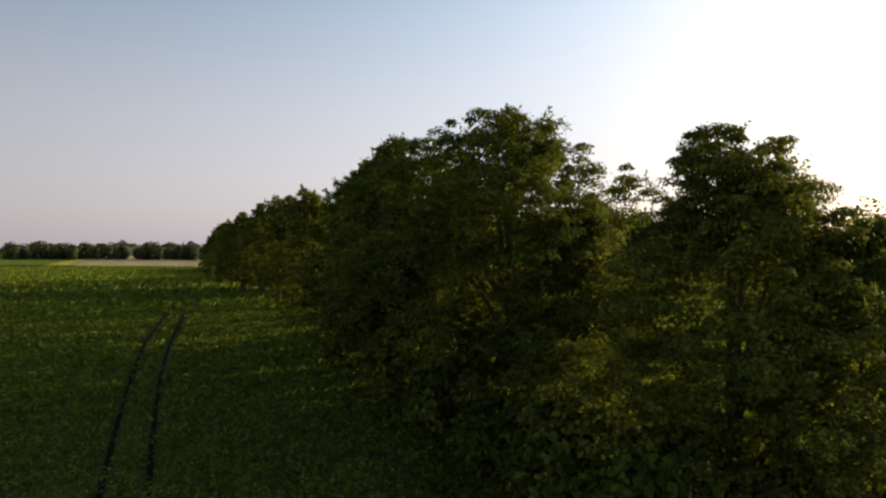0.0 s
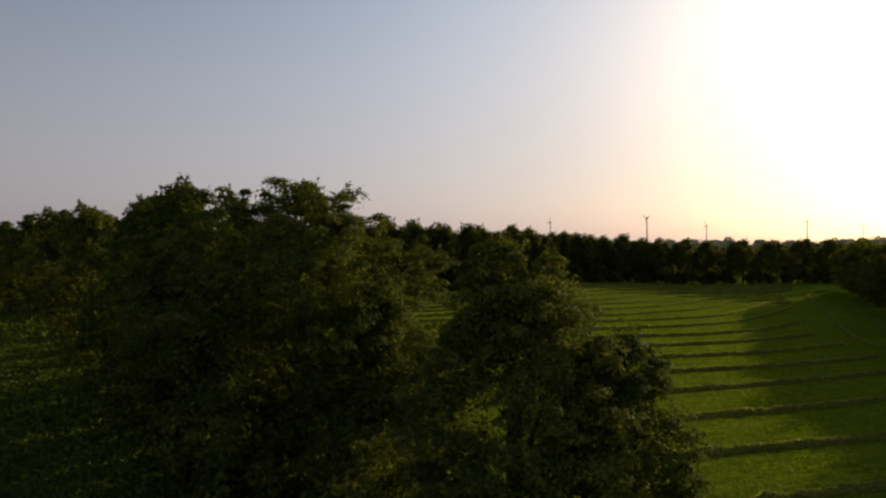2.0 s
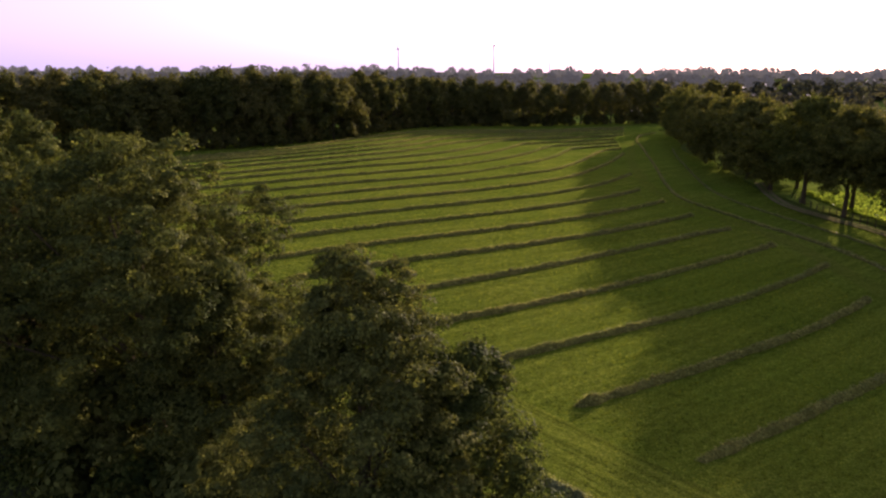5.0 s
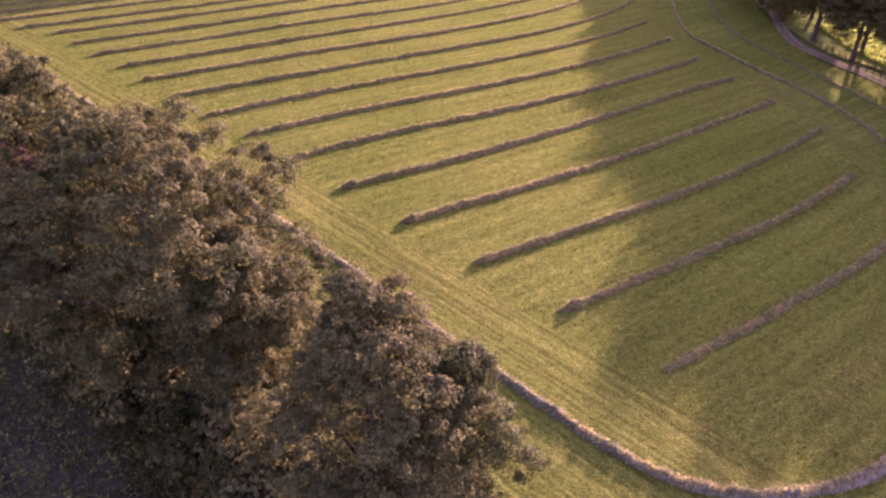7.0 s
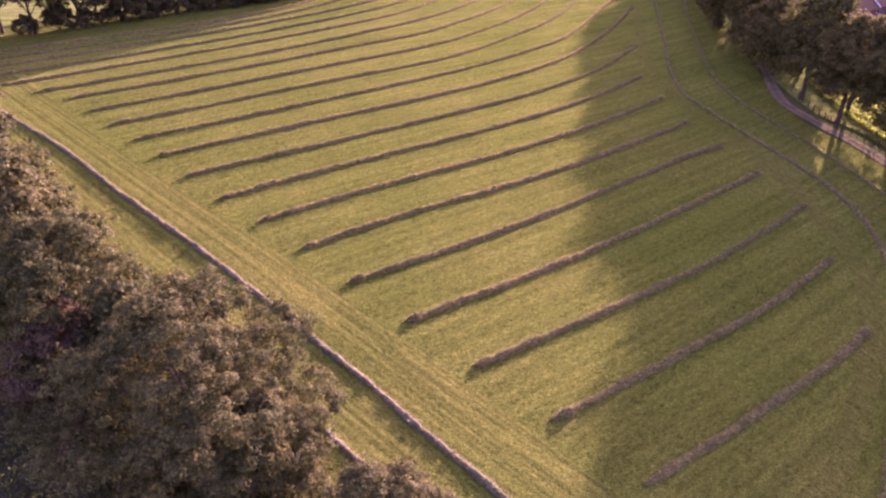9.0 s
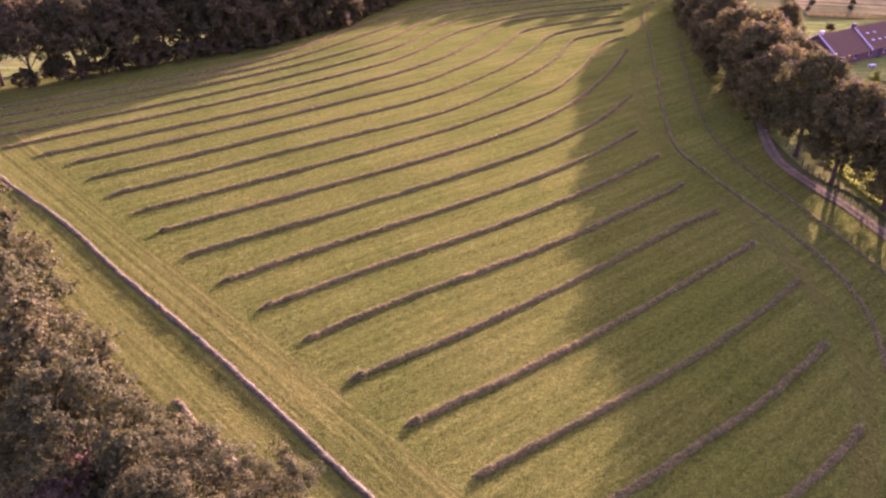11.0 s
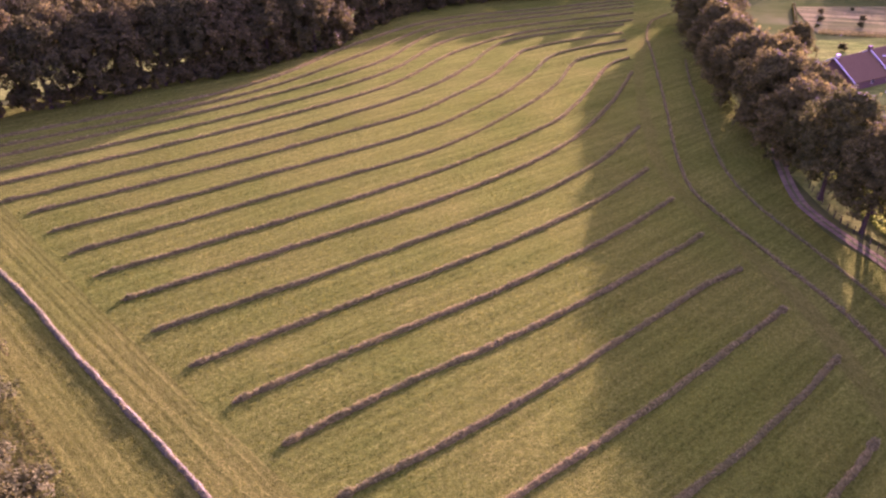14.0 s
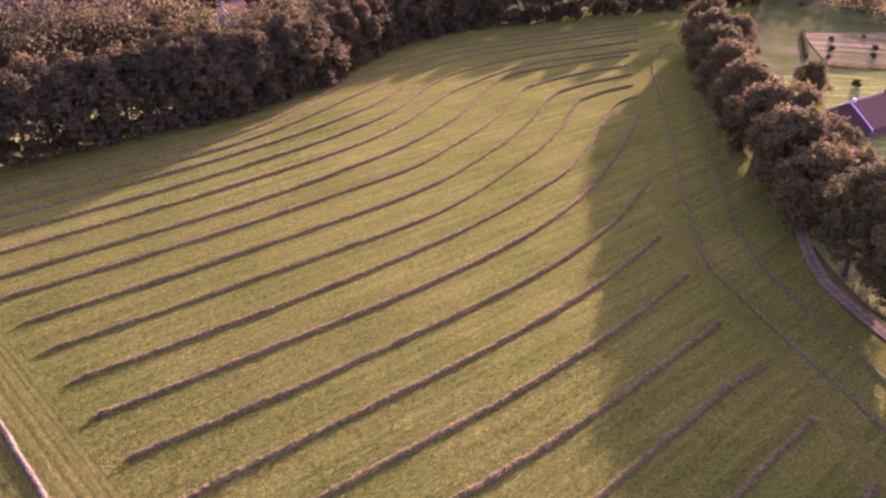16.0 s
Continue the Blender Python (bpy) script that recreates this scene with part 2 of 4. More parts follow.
def tube(bm, path, radii, sides=7):
    rings = []
    for i, (p, r) in enumerate(zip(path, radii)):
        d = (path[min(i + 1, len(path) - 1)] - path[max(i - 1, 0)]).normalized()
        a = d.cross(Vector((0.31, 0.95, 0.1))).normalized()
        b = d.cross(a)
        rings.append([bm.verts.new(p + (a * math.cos(2 * math.pi * k / sides) + b * math.sin(2 * math.pi * k / sides)) * r) for k in range(sides)])
    for lo, hi in zip(rings, rings[1:]):
        for k in range(sides):
            bm.faces.new((lo[k], lo[(k + 1) % sides], hi[(k + 1) % sides], hi[k]))
    bm.faces.new(rings[-1])


def part(name, bm, mat, parent, label=""):
    if isinstance(bm, bpy.types.Mesh):
        me = bm
    else:
        me = bpy.data.meshes.new(name)
        bm.normal_update()
        bm.to_mesh(me)
        bm.free()
        me.materials.append(mat)
    ob = new(name, me)
    ob.parent = parent
    return tagged(ob, label) if label else ob


def box(bm, x0, x1, y0, y1, z0, z1):
    vs = [bm.verts.new((x, y, z)) for z in (z0, z1) for x, y in ((x0, y0), (x1, y0), (x1, y1), (x0, y1))]
    for f in ((3, 2, 1, 0), (4, 5, 6, 7), (0, 1, 5, 4), (1, 2, 6, 5), (2, 3, 7, 6), (3, 0, 4, 7)):
        bm.faces.new([vs[i] for i in f])


def crown_points(rng, height, radius, bottom, lobes, clumps, per, clump_r, cone=2.0, bough=1.0):
    """Leaf centres and outward normals: boughs round an uneven crown, each with its clumps of leaves."""
    k = np.arange(lobes)
    zf = np.clip((k + rng.uniform(0, 1, lobes)) / lobes, 0, 1) ** 0.85
    wide = np.where(zf > 0.3, np.clip(1 - (np.clip(zf - 0.3, 0, 1) / 0.75) ** cone, 0.1, 1), 0.75 + 0.25 * zf / 0.3)
    ang = k * 2.39996 + rng.normal(0, 0.35, lobes)
    ring = radius * wide * rng.uniform(0.28, 0.92, lobes)
    lr = bough * radius * rng.uniform(0.22, 0.42, lobes) * (0.65 + 0.35 * wide)
    lc = np.stack([np.cos(ang) * ring, np.sin(ang) * ring, bottom + lr * 0.7 + zf * (height - bottom - lr * 1.5)], 1)
    d = rng.normal(0, 1, (lobes, clumps, 3))
    d /= np.linalg.norm(d, axis=2, keepdims=True)
    out = lc * np.array([1, 1, 0]) / (np.linalg.norm(lc[:, :2], axis=1)[:, None] + 0.3)
    flip = (d * (out + np.array([0, 0, 0.5]))[:, None, :]).sum(2) < -0.45
    d = np.where(flip[:, :, None], -d, d)
    c = (lc[:, None, :] + d * lr[:, None, None] * rng.uniform(0.65, 1.25, (lobes, clumps, 1)) * np.array([1, 1, 0.85])).reshape(-1, 3)
    dn = d.reshape(-1, 3)
    # each clump is a hollow cap of leaves, closed above and open below
    cr = clump_r * rng.uniform(0.5, 1.35, len(c))
    e = rng.normal(0, 1, (len(c), per, 3))
    e /= np.linalg.norm(e, axis=2, keepdims=True)
    turn_up = (e[:, :, 2] < -0.1) & (rng.uniform(0, 1, e.shape[:2]) < 0.8)
    e[:, :, 2] = np.where(turn_up, -e[:, :, 2], e[:, :, 2])
    dist = rng.uniform(0.3, 1.0, (len(c), per, 1)) ** 0.5
    pts = (c[:, None, :] + e * dist * cr[:, None, None] * np.array([1.15, 1.15, 0.75])).reshape(-1, 3)
    nors = (e * 0.9 + dn[:, None, :] * 0.4 + np.array([0, 0, 0.3])).reshape(-1, 3)
    # leaves further in, round the boughs
    m = len(pts) // 8
    pick = rng.integers(0, lobes, m)
    ball = np.clip(rng.normal(0, 0.4, (m, 3)), -0.7, 0.7)
    pts = np.concatenate([pts, lc[pick] + ball * lr[pick][:, None]])
    nors = np.concatenate([nors, ball + np.array([0, 0, 0.4])])
    # loose sprays that stand out from the clumps and fray the outline
    sp = rng.integers(0, len(c), len(c) // 2)
    way = dn[sp] + np.array([0, 0, 0.5]) + rng.normal(0, 0.45, (len(sp), 3))
    way /= np.linalg.norm(way, axis=1, keepdims=True)
    step = np.linspace(0.5, 1.0, 14)[None, :, None] * rng.uniform(0.9, 1.75, (len(sp), 1, 1)) * cr[sp][:, None, None]
    q = c[sp][:, None, :] + way[:, None, :] * step + rng.normal(0, 0.13, (len(sp), 14, 3)) * cr[sp][:, None, None]
    pts = np.concatenate([pts, q.reshape(-1, 3)])
    nors = np.concatenate([nors, np.repeat(way, 14, 0) * 0.4 + rng.normal(0, 0.5, (len(sp) * 14, 3)) + np.array([0, 0, 0.4])])
    pts[:, 2] = np.maximum(pts[:, 2], 0.15)
    return pts, nors, lc


def make_tree(name, label, seed, height, radius, bottom, lobes, clumps, per, clump_r, leaf, mat, trunk_r=0.35, limbs=9, cone=2.0, category="tree", bough=1.0):
    """A broadleaved tree: tapered trunk with limbs that reach into a crown of leaf clumps."""
    rng = np.random.default_rng(seed)
    pts, nors, centres = crown_points(rng, height, radius, bottom, lobes, clumps, per, clump_r, cone, bough)
    root = new(name)
    tagged(root, label, category)
    bm = bmesh.new()
    lean = rng.normal(0, 0.25, 2)
    axis = [Vector((lean[0] * k * k, lean[1] * k * k, -0.3 + (height * 0.8 + 0.3) * k)) for k in (0, 0.08, 0.3, 0.6, 1.0)]
    tube(bm, axis, [trunk_r * 1.5, trunk_r * 1.05, trunk_r * 0.85, trunk_r * 0.5, 0.04], 8)
    for i in rng.choice(len(centres), min(limbs, len(centres)), replace=False):
        tip = Vector(centres[i])
        k = min(max((tip.z - 1.5) / height, 0.15), 0.6) * 0.75
        base = Vector((lean[0] * k * k, lean[1] * k * k, height * 0.8 * k))
        bend = base.lerp(tip, 0.5) + Vector((0, 0, 0.4))
        tube(bm, [base, bend, tip], [trunk_r * 0.4, trunk_r * 0.22, 0.03], 5)
    part("trunk", bm, BARK, root, "grey-brown bark trunk and limbs")
    part("crown", quads_mesh("crown", leaves(rng, pts, nors, leaf), mat), mat, root)
    return root


def sheet(name, label, mat, xs, ys, lift=0.0, category="ground"):
    """A piece of land as a grid that follows the fall of the ground."""
    verts, faces, idx = [], [], {}
    for j, y in enumerate(ys):
        for i, x in enumerate(xs):
            idx[i, j] = len(verts)
            verts.append((x, y, gz(x, y) + lift))
    for j in range(len(ys) - 1):
        for i in range(len(xs) - 1):
            faces.append((idx[i, j], idx[i + 1, j], idx[i + 1, j + 1], idx[i, j + 1]))
    return tagged(new(name, mesh_of(name, verts, faces, mat)), label, category, kind="structure")


def strip(name, label, mat, left, right, lift, category="ground", steps=60):
    """Land between two lines, cut fine enough to follow the ground."""
    verts, faces = [], []
    cols = 32
    for k in range(steps + 1):
        a, b = along(left, k / steps), along(right, k / steps)
        for c in range(cols + 1):
            x, y = a[0] + (b[0] - a[0]) * c / cols, a[1] + (b[1] - a[1]) * c / cols
            verts.append((x, y, gz(x, y) + lift))
    for k in range(steps):
        for c in range(cols):
            i = k * (cols + 1) + c
            faces.append((i, i + cols + 1, i + cols + 2, i + 1))
    me = mesh_of(name, verts, faces, mat)
    bm = bmesh.new()
    bm.from_mesh(me)
    for f in bm.faces:
        f.normal_update()
        if f.normal.z < 0:
            f.normal_flip()
    bm.to_mesh(me)
    bm.free()
    return tagged(new(name, me), label, category, kind="structure")


def along(line, u):
    """The point at the share u (0 to 1) of a smooth line through the given points."""
    n = len(line) - 1
    i = min(int(u * n), n - 1)
    f = u * n - i
    p0, p1, p2, p3 = (line[min(max(i + k, 0), n)] for k in (-1, 0, 1, 2))
    return tuple(0.5 * (2 * b + (c - a) * f + (2 * a - 5 * b + 4 * c - d) * f * f + (3 * b - a - 3 * c + d) * f ** 3) for a, b, c, d in zip(p0, p1, p2, p3))


# ---- the land ----
xs = [-4600, -2500, -1400, -800, -400, -200, -100, -50, -20] + list(range(-5, 70, 5)) + [90, 130, 200, 400, 800, 1400, 2500, 4600]
ys = [-4600, -2000, -800, -300, -100, 0, 50, 100, 150, 200, 300, 500, 900, 1600, 2600, 4600]
sheet("ground", "flat farmland of grass and fields reaching the horizon", COUNTRY, xs, ys, -0.15)

# the meadow between the field row, the hedge and the lane
HEDGE = [(-92, 124), (-59, 149), (-32.6, 169), (-17.7, 182.5), (-4.5, 201), (8, 230), (24.6, 252), (54, 273), (104, 293), (150, 305)]
strip("meadow", "mown yellow-green meadow with cut grass raked in rows", MEADOW, [(30, -10), (-6, 58), (-85, 135), (-65, 157), (-25, 190), (1, 238), (48, 284), (150, 318)],
      [(76, -10), (82, 60), (80, 94), (76.5, 112), (82, 148), (86, 173), (92, 214), (150, 318)], 0.05, "meadow", 70)
strip("headland", "mown grass headland with wheel marks beside the field row", HEADLAND, [(55, -11), (35, 9), (9.5, 35.5), (-20, 64.5), (-55, 99.5), (-70, 114)], [(58, 8), (35.5, 32), (13.5, 54), (-17, 83), (-41, 108), (-53, 122)], 0.09, "meadow", 40)
strip("verge", "shaded rough grass under the field row", VERGE, [(68, -32), (10, 25.5), (-27.2, 62.5), (-79.5, 108.5), (-148.5, 141.5)], [(86, -34), (32, 20), (-14, 66), (-70, 118), (-140, 158)], 0.04, "verge", 40)
strip("crop_field", "dark green field of low leafy crop with wheel tracks", SOIL, [(-300, -400), (-420, -200), (-420, -20), (-400, 130), (-382, 245)], [(68, -32), (10, 25.5), (-79.5, 108.5), (-148.5, 142.5), (-240, 257)], 0.05, "field", 60)
strip("stubble_field", "pale harvested stubble field", STUBBLE, [(-367, 250), (-1078, 774)], [(-238, 258), (-700, 830)], 0.3, "field", 20)
strip("grass_field", "green grass field beyond the crop", VERGE, [(-700, 100), (-1800, 700)], [(-386, 244), (-1112, 778)], 0.3, "field", 20)
strip("grain_strip", "narrow strip of ripe yellow-green grain beside the stubble", GRAIN, [(-385, 245), (-1110, 777)], [(-368, 250), (-1080, 774)], 0.32, "field", 20)
strip("pasture", "sunlit pasture behind the hedge", PASTURE, [(-100, 132), (-67, 161), (-25, 195), (0, 240), (50, 287), (150, 318)], [(-150, 190), (-110, 240), (-70, 270), (-40, 330), (40, 380), (160, 380)], 0.05, "field", 40)
strip("paddock", "sunlit grass paddock behind the lane", PASTURE, [(84, 20), (84.5, 94), (80, 114), (82, 150)], [(150, 20), (140, 94), (125, 130), (112, 160)], 0.05, "field", 30)
LANE_LINE = [(86, 10), (84, 60), (81.2, 94), (79.2, 104), (77.6, 112), (77.4, 118), (79.5, 128), (83, 140)]
strip("farm_lane", "pale gravel farm lane along the trees", LANE, [(x - 1.0, y) for x, y in LANE_LINE], [(x + 1.0, y) for x, y in LANE_LINE], 0.1, "lane", 40)

strip("lane_grass", "grass growing between the wheel marks of the lane", VERGE, [(x - 0.22, y) for x, y in LANE_LINE], [(x + 0.2, y) for x, y in LANE_LINE], 0.13, "lane", 40)


def ragged(line, off, seed):
    """A line beside the given one, uneven as the edge of a worn track."""
    pts = [along(line, k / 90) for k in range(91)]
    return [(x + off + 0.35 * noise.noise((k * 0.4, seed, 0.0)) + 0.25 * noise.noise((k * 1.7, seed, 5.0)), y) for k, (x, y) in enumerate(pts)]


TRACK_LINE = [(86, 238), (76.5, 212), (70, 190), (65, 168), (61.5, 148), (59.4, 134), (59.2, 124), (60.4, 114.5), (62.4, 105), (64.2, 96.5), (65.4, 87), (65.3, 78), (64.8, 68), (62.6, 60), (58.6, 51.8), (54, 44.5), (49, 38), (43.5, 33.2)]
strip("field_track", "pale grass track worn by wheels round the rows", WORN, ragged(TRACK_LINE, -1.2, 1.0), ragged(TRACK_LINE, 1.2, 7.0), 0.09, "track", 90)

# ---- rows of cut grass ----
KEYROWS = {
    1: [(34.7, 36.0), (42.9, 41.6), (47.5, 45.0), (52.5, 48.5), (56.5, 51.7), (59.7, 54.6)],
    3: [(23.3, 47.1), (31.6, 52.9), (40.9, 59.6), (49.0, 65.6), (57.0, 72.4), (64.9, 79.5)],
    5: [(11.6, 58.3), (21.7, 65.6), (34.9, 76.3), (47.6, 87.4), (54.5, 93.3), (60.7, 97.6)],
    6: [(6.2, 64.1), (16.7, 72.6), (27.7, 80.5), (38.3, 89.0), (48.6, 97.9), (58.7, 106.9)],
    8: [(-5.3, 74.7), (8.0, 84.7), (21.1, 94.8), (33.8, 105.6), (45.7, 117.1), (56.6, 129.6)],
    9: [(-11.3, 80.5), (5.4, 92.0), (21.1, 104.6), (36.2, 118.1), (49.5, 133.3), (60.2, 150.3)],
    10: [(-16.9, 86.5), (5.1, 101.9), (25.8, 119.2), (43.5, 139.2), (56.8, 162.5), (67.6, 187.1)],
}
KEYROWS.update({
    11: [(-22.4, 91.7), (1.2, 108.4), (23.0, 127.4), (42.5, 150.1), (48.1, 159.6), (53.5, 170.8), (58.5, 183.0), (62.2, 191.1), (65.8, 196.0), (69.7, 198.9)],
    12: [(-28.0, 97.1), (-3.2, 115.0), (20.3, 134.4), (37.5, 158.4), (43.4, 168.2), (48.7, 179.0), (51.8, 187.7), (54.7, 194.8), (58.3, 199.2), (64.4, 204.2), (71.2, 207.9)],
    13: [(-33.5, 102.7), (-7.6, 121.4), (16.7, 141.9), (32.3, 163.7), (38.0, 173.9), (43.0, 184.4), (46.3, 193.0), (49.6, 199.7), (54.6, 205.2), (63.0, 211.7), (73.0, 217.2)],
    14: [(-39.0, 108.3), (-12.1, 127.8), (13.1, 149.4), (23.0, 163.1), (29.3, 173.3), (33.7, 182.0), (38.7, 194.4), (41.6, 201.7), (45.0, 206.3), (52.7, 213.5), (63.1, 220.3), (74.1, 225.6)],
    15: [(-41.9, 113.9), (-14.6, 134.1), (-1.4, 145.7), (3.6, 151.0), (9.6, 157.3), (16.0, 165.8), (22.0, 175.3), (27.4, 186.6), (31.8, 198.8), (35.9, 208.1), (40.7, 214.8), (49.2, 221.8), (63.4, 230.2), (77.2, 236.0)],
    16: [(-45.5, 120.5), (-16.8, 142.7), (8.8, 168.1), (25.4, 200.0), (48.2, 226.5), (81.0, 241.9)],
    18: [(-51.5, 131.6), (-20.8, 155.9), (5.0, 185.1), (21.1, 220.9), (51.0, 244.9), (86.1, 262.4)],
    20: [(-56.4, 140.7), (-23.7, 165.2), (-3.3, 199.6), (19.1, 232.6), (52.2, 256.6), (89.0, 274.0)],
})


def row_line(i):
    lo, hi = max(k for k in KEYROWS if k <= i), min(k for k in KEYROWS if k >= i)
    f = 0 if lo == hi else (i - lo) / (hi - lo)
    line = [(a[0] + (b[0] - a[0]) * f, a[1] + (b[1] - a[1]) * f) for a, b in zip(KEYROWS[lo], KEYROWS[hi])]
    if i > 14:  # the far rows begin further out, beside the corner of the hedge
        back = min((i - 14) * 5.0, 18.0)
        d = (Vector(line[1]) - Vector(line[0])).normalized()
        line[0] = (line[0][0] - d.x * back, line[0][1] - d.y * back)
    return line


def windrow(line, seed, width=0.4, height=0.4, mat=HAY, step=0.2, label="ridge of cut grass raked along the meadow"):
    """A loose rounded ridge of raked grass, lumpy, heaped at its ends, with stalks sticking out."""
    rng = np.random.default_rng(seed)
    fine = [along(line, k / 400) for k in range(401)]
    length = sum(math.dist(a, b) for a, b in zip(fine, fine[1:]))
    n = max(int(length / step), 8)
    profile = [(-1.05, -0.12), (-0.92, 0.2), (-0.62, 0.62), (-0.22, 0.93), (0.2, 1.0), (0.6, 0.7), (0.9, 0.25), (1.05, -0.12)]
    verts, faces = [], []
    off = rng.uniform(0, 100)
    for k in range(n + 1):
        u = k / n
        p = Vector(along(line, u))
        d = (Vector(along(line, min(u + 0.003, 1.0))) - Vector(along(line, max(u - 0.003, 0.0)))).normalized()
        side = Vector((-d.y, d.x))
        far = min(u, 1 - u) * length
        end = min(1.0, far / 1.3) ** 0.7
        heap = 1 + 0.25 * math.exp(-((far - 1.9) / 0.5) ** 2) - 0.35 * math.exp(-((far - 3.0) / 0.35) ** 2)
        swell = heap * (0.92 + 0.3 * noise.noise((off + u * length * 0.45, 0.3, 0.1)) + 0.26 * noise.noise((off + u * length * 1.5, 4.0, 0.0)))
        wob = 0.16 * noise.noise((off + u * length * 0.23, 9.0, 0.0))
        for a, h in profile:
            w = width * swell * (0.5 + 0.5 * end)
            x, y = p.x + side.x * (a * w + wob), p.y + side.y * (a * w + wob)
            jag = 1 + 0.5 * noise.noise((x * 2.1, y * 2.1, off)) + 0.1 * rng.normal()
            verts.append((x, y, gz(x, y) + 0.08 + h * height * swell * end * jag))
    c = len(profile)
    for k in range(n):
        for a in range(c - 1):
            i = k * c + a
            faces.append((i, i + c, i + c + 1, i + 1))
    me = mesh_of("hay_windrow", verts, faces, mat, True)
    root = new("hay_windrow")
    tagged(root, label, "windrow", "raked rows of cut grass")
    part("ridge", me, mat, root)
    v = np.array(verts)
    near = max(0.25, min(1.0, 60.0 / max(20.0, fine[200][1] - 10)))
    m = int(length * 85 * near)
    spots = np.arange(len(v)).reshape(-1, c)
    crest = np.concatenate([spots[:, 3:6].ravel(), spots[:, 4:6].ravel(), spots[:, 1:7].ravel()])
    pick = v[rng.choice(crest, m)] + rng.normal(0, 0.09, (m, 3)) * np.array([1, 1, 0.5]) + np.array([0, 0, 0.03])
    pick[:, 2] = np.maximum(pick[:, 2], gz_np(pick[:, 0]) + 0.09)
    nor = np.tile([0.0, 0.0, 1.0], (m, 1))
    tagged(part("straw", quads_mesh("straw", leaves(rng, pick, nor, 0.105 / near ** 0.5, 0.22, 0.9), STRAW), STRAW, root), kind="stuff")
    return root


for i in range(1, 21):
    windrow(row_line(i), 100 + i, step=0.2 if i < 9 else 0.36)
# the long row along the edge, the second one behind it, and those beside the lane
windrow([(-75, 129), (-46.7, 103.1), (-31.6, 90.1), (-17.5, 76.2), (-3.1, 62.5), (11.0, 48.5), (24.8, 34.4), (30.5, 29.0), (34.4, 27.0), (38.9, 26.9), (44.8, 29.0), (50, 34)], 300, 0.36, 0.34, HAY_DRY, 0.2, "long ridge of dry hay raked along the meadow's edge")
windrow([(50.6, 34.8), (56, 43.5), (62, 53), (67, 64), (70, 76), (69.4, 87.5), (66.6, 98.5), (63.7, 110), (61.6, 121), (63.4, 136), (67.3, 155), (71.7, 177), (76.9, 204), (80.2, 222), (86, 239.5), (94, 250)], 303, 0.3, 0.28)
# no raked row: a low ridge added for the line between mown grass and verge
windrow([(84, 198), (79.5, 180), (75.8, 162), (72.3, 144.5), (69.9, 130), (69.8, 118), (71.6, 107.5), (73.8, 97), (75.5, 86.5), (77, 74)], 302, 0.22, 0.15)
windrow([(-4.1, 55.2), (0.3, 50.7), (8, 43.4), (15.7, 36.2), (22, 30)], 301, 0.34, 0.32, HAY_DRY, 0.2)


def meadow_tufts():
    """Short tufts left standing between the rows, thinning out with distance."""
    rng = np.random.default_rng(310)
    n = 1150000
    x, y = rng.uniform(-60, 72, n), rng.uniform(20, 175, n)
    far = np.hypot(x - 21, y)
    keep = (x + y > 45.5) & (x < 66 - 0.12 * np.abs(y - 110)) & (y < 150 + x * 0.6) & (rng.uniform(0, 1, n) < np.clip(42.0 / far, 0, 1) ** 1.6)
    x, y, far = x[keep], y[keep], far[keep]
    n = len(x)
    size = 0.037 * np.clip(far / 45, 0.9, 2.0)[:, None]
    p = np.stack([x, y, gz_np(x) + 0.09 + size[:, 0] * 0.35], 1)
    nor = rng.normal(0, 1, (n, 3)) * np.array([1, 1, 0.55])
    me = quads_mesh("mown_tufts", leaves(rng, p, nor, size, 0.6, 0.2), LEAF_MOWN)
    tagged(new("mown_tufts", me), "short uneven tufts of mown meadow grass", "grass", kind="stuff")


meadow_tufts()

# ---- trees ----
oak_a = make_tree("oak_tree", "bushy oak, dense dull-green crown leafed to the ground", 109, 14.2, 5.6, 0.2, 38, 22, 160, 0.47, 0.068, LEAF, 0.4, 16, 1.8)
oak_f = make_tree("oak_tree", "young bushy oak leaning out over the meadow's edge", 19, 11.5, 3.2, 0.1, 27, 22, 90, 0.45, 0.075, LEAF, 0.22, 10, 2.2)
oak_b = make_tree("oak_tree", "large spreading oak with dense dull-green crown", 115, 16.0, 6.9, 1.2, 42, 22, 150, 0.52, 0.078, LEAF, 0.48, 18, 3.2)
oak_c = make_tree("oak_tree", "tall oak with lobed dull-green crown", 13, 17.6, 6.2, 1.6, 36, 17, 105, 0.54, 0.1, LEAF, 0.45, 18, 2.6)
oak_d = make_tree("oak_tree", "full-grown oak with dense dull-green crown", 14, 17.5, 5.8, 1.0, 28, 18, 36, 0.72, 0.17, LEAF, 0.42, 12)
oak_e = make_tree("oak_tree", "slender oak with dull-green crown", 15, 16.0, 4.8, 0.8, 24, 18, 36, 0.68, 0.17, LEAF, 0.36, 12)
oak_g = make_tree("oak_tree", "russet-tinged oak at the crop's edge", 18, 12.5, 3.9, 1.0, 24, 24, 70, 0.52, 0.09, LEAF_RUSSET, 0.3, 12, 2.4)
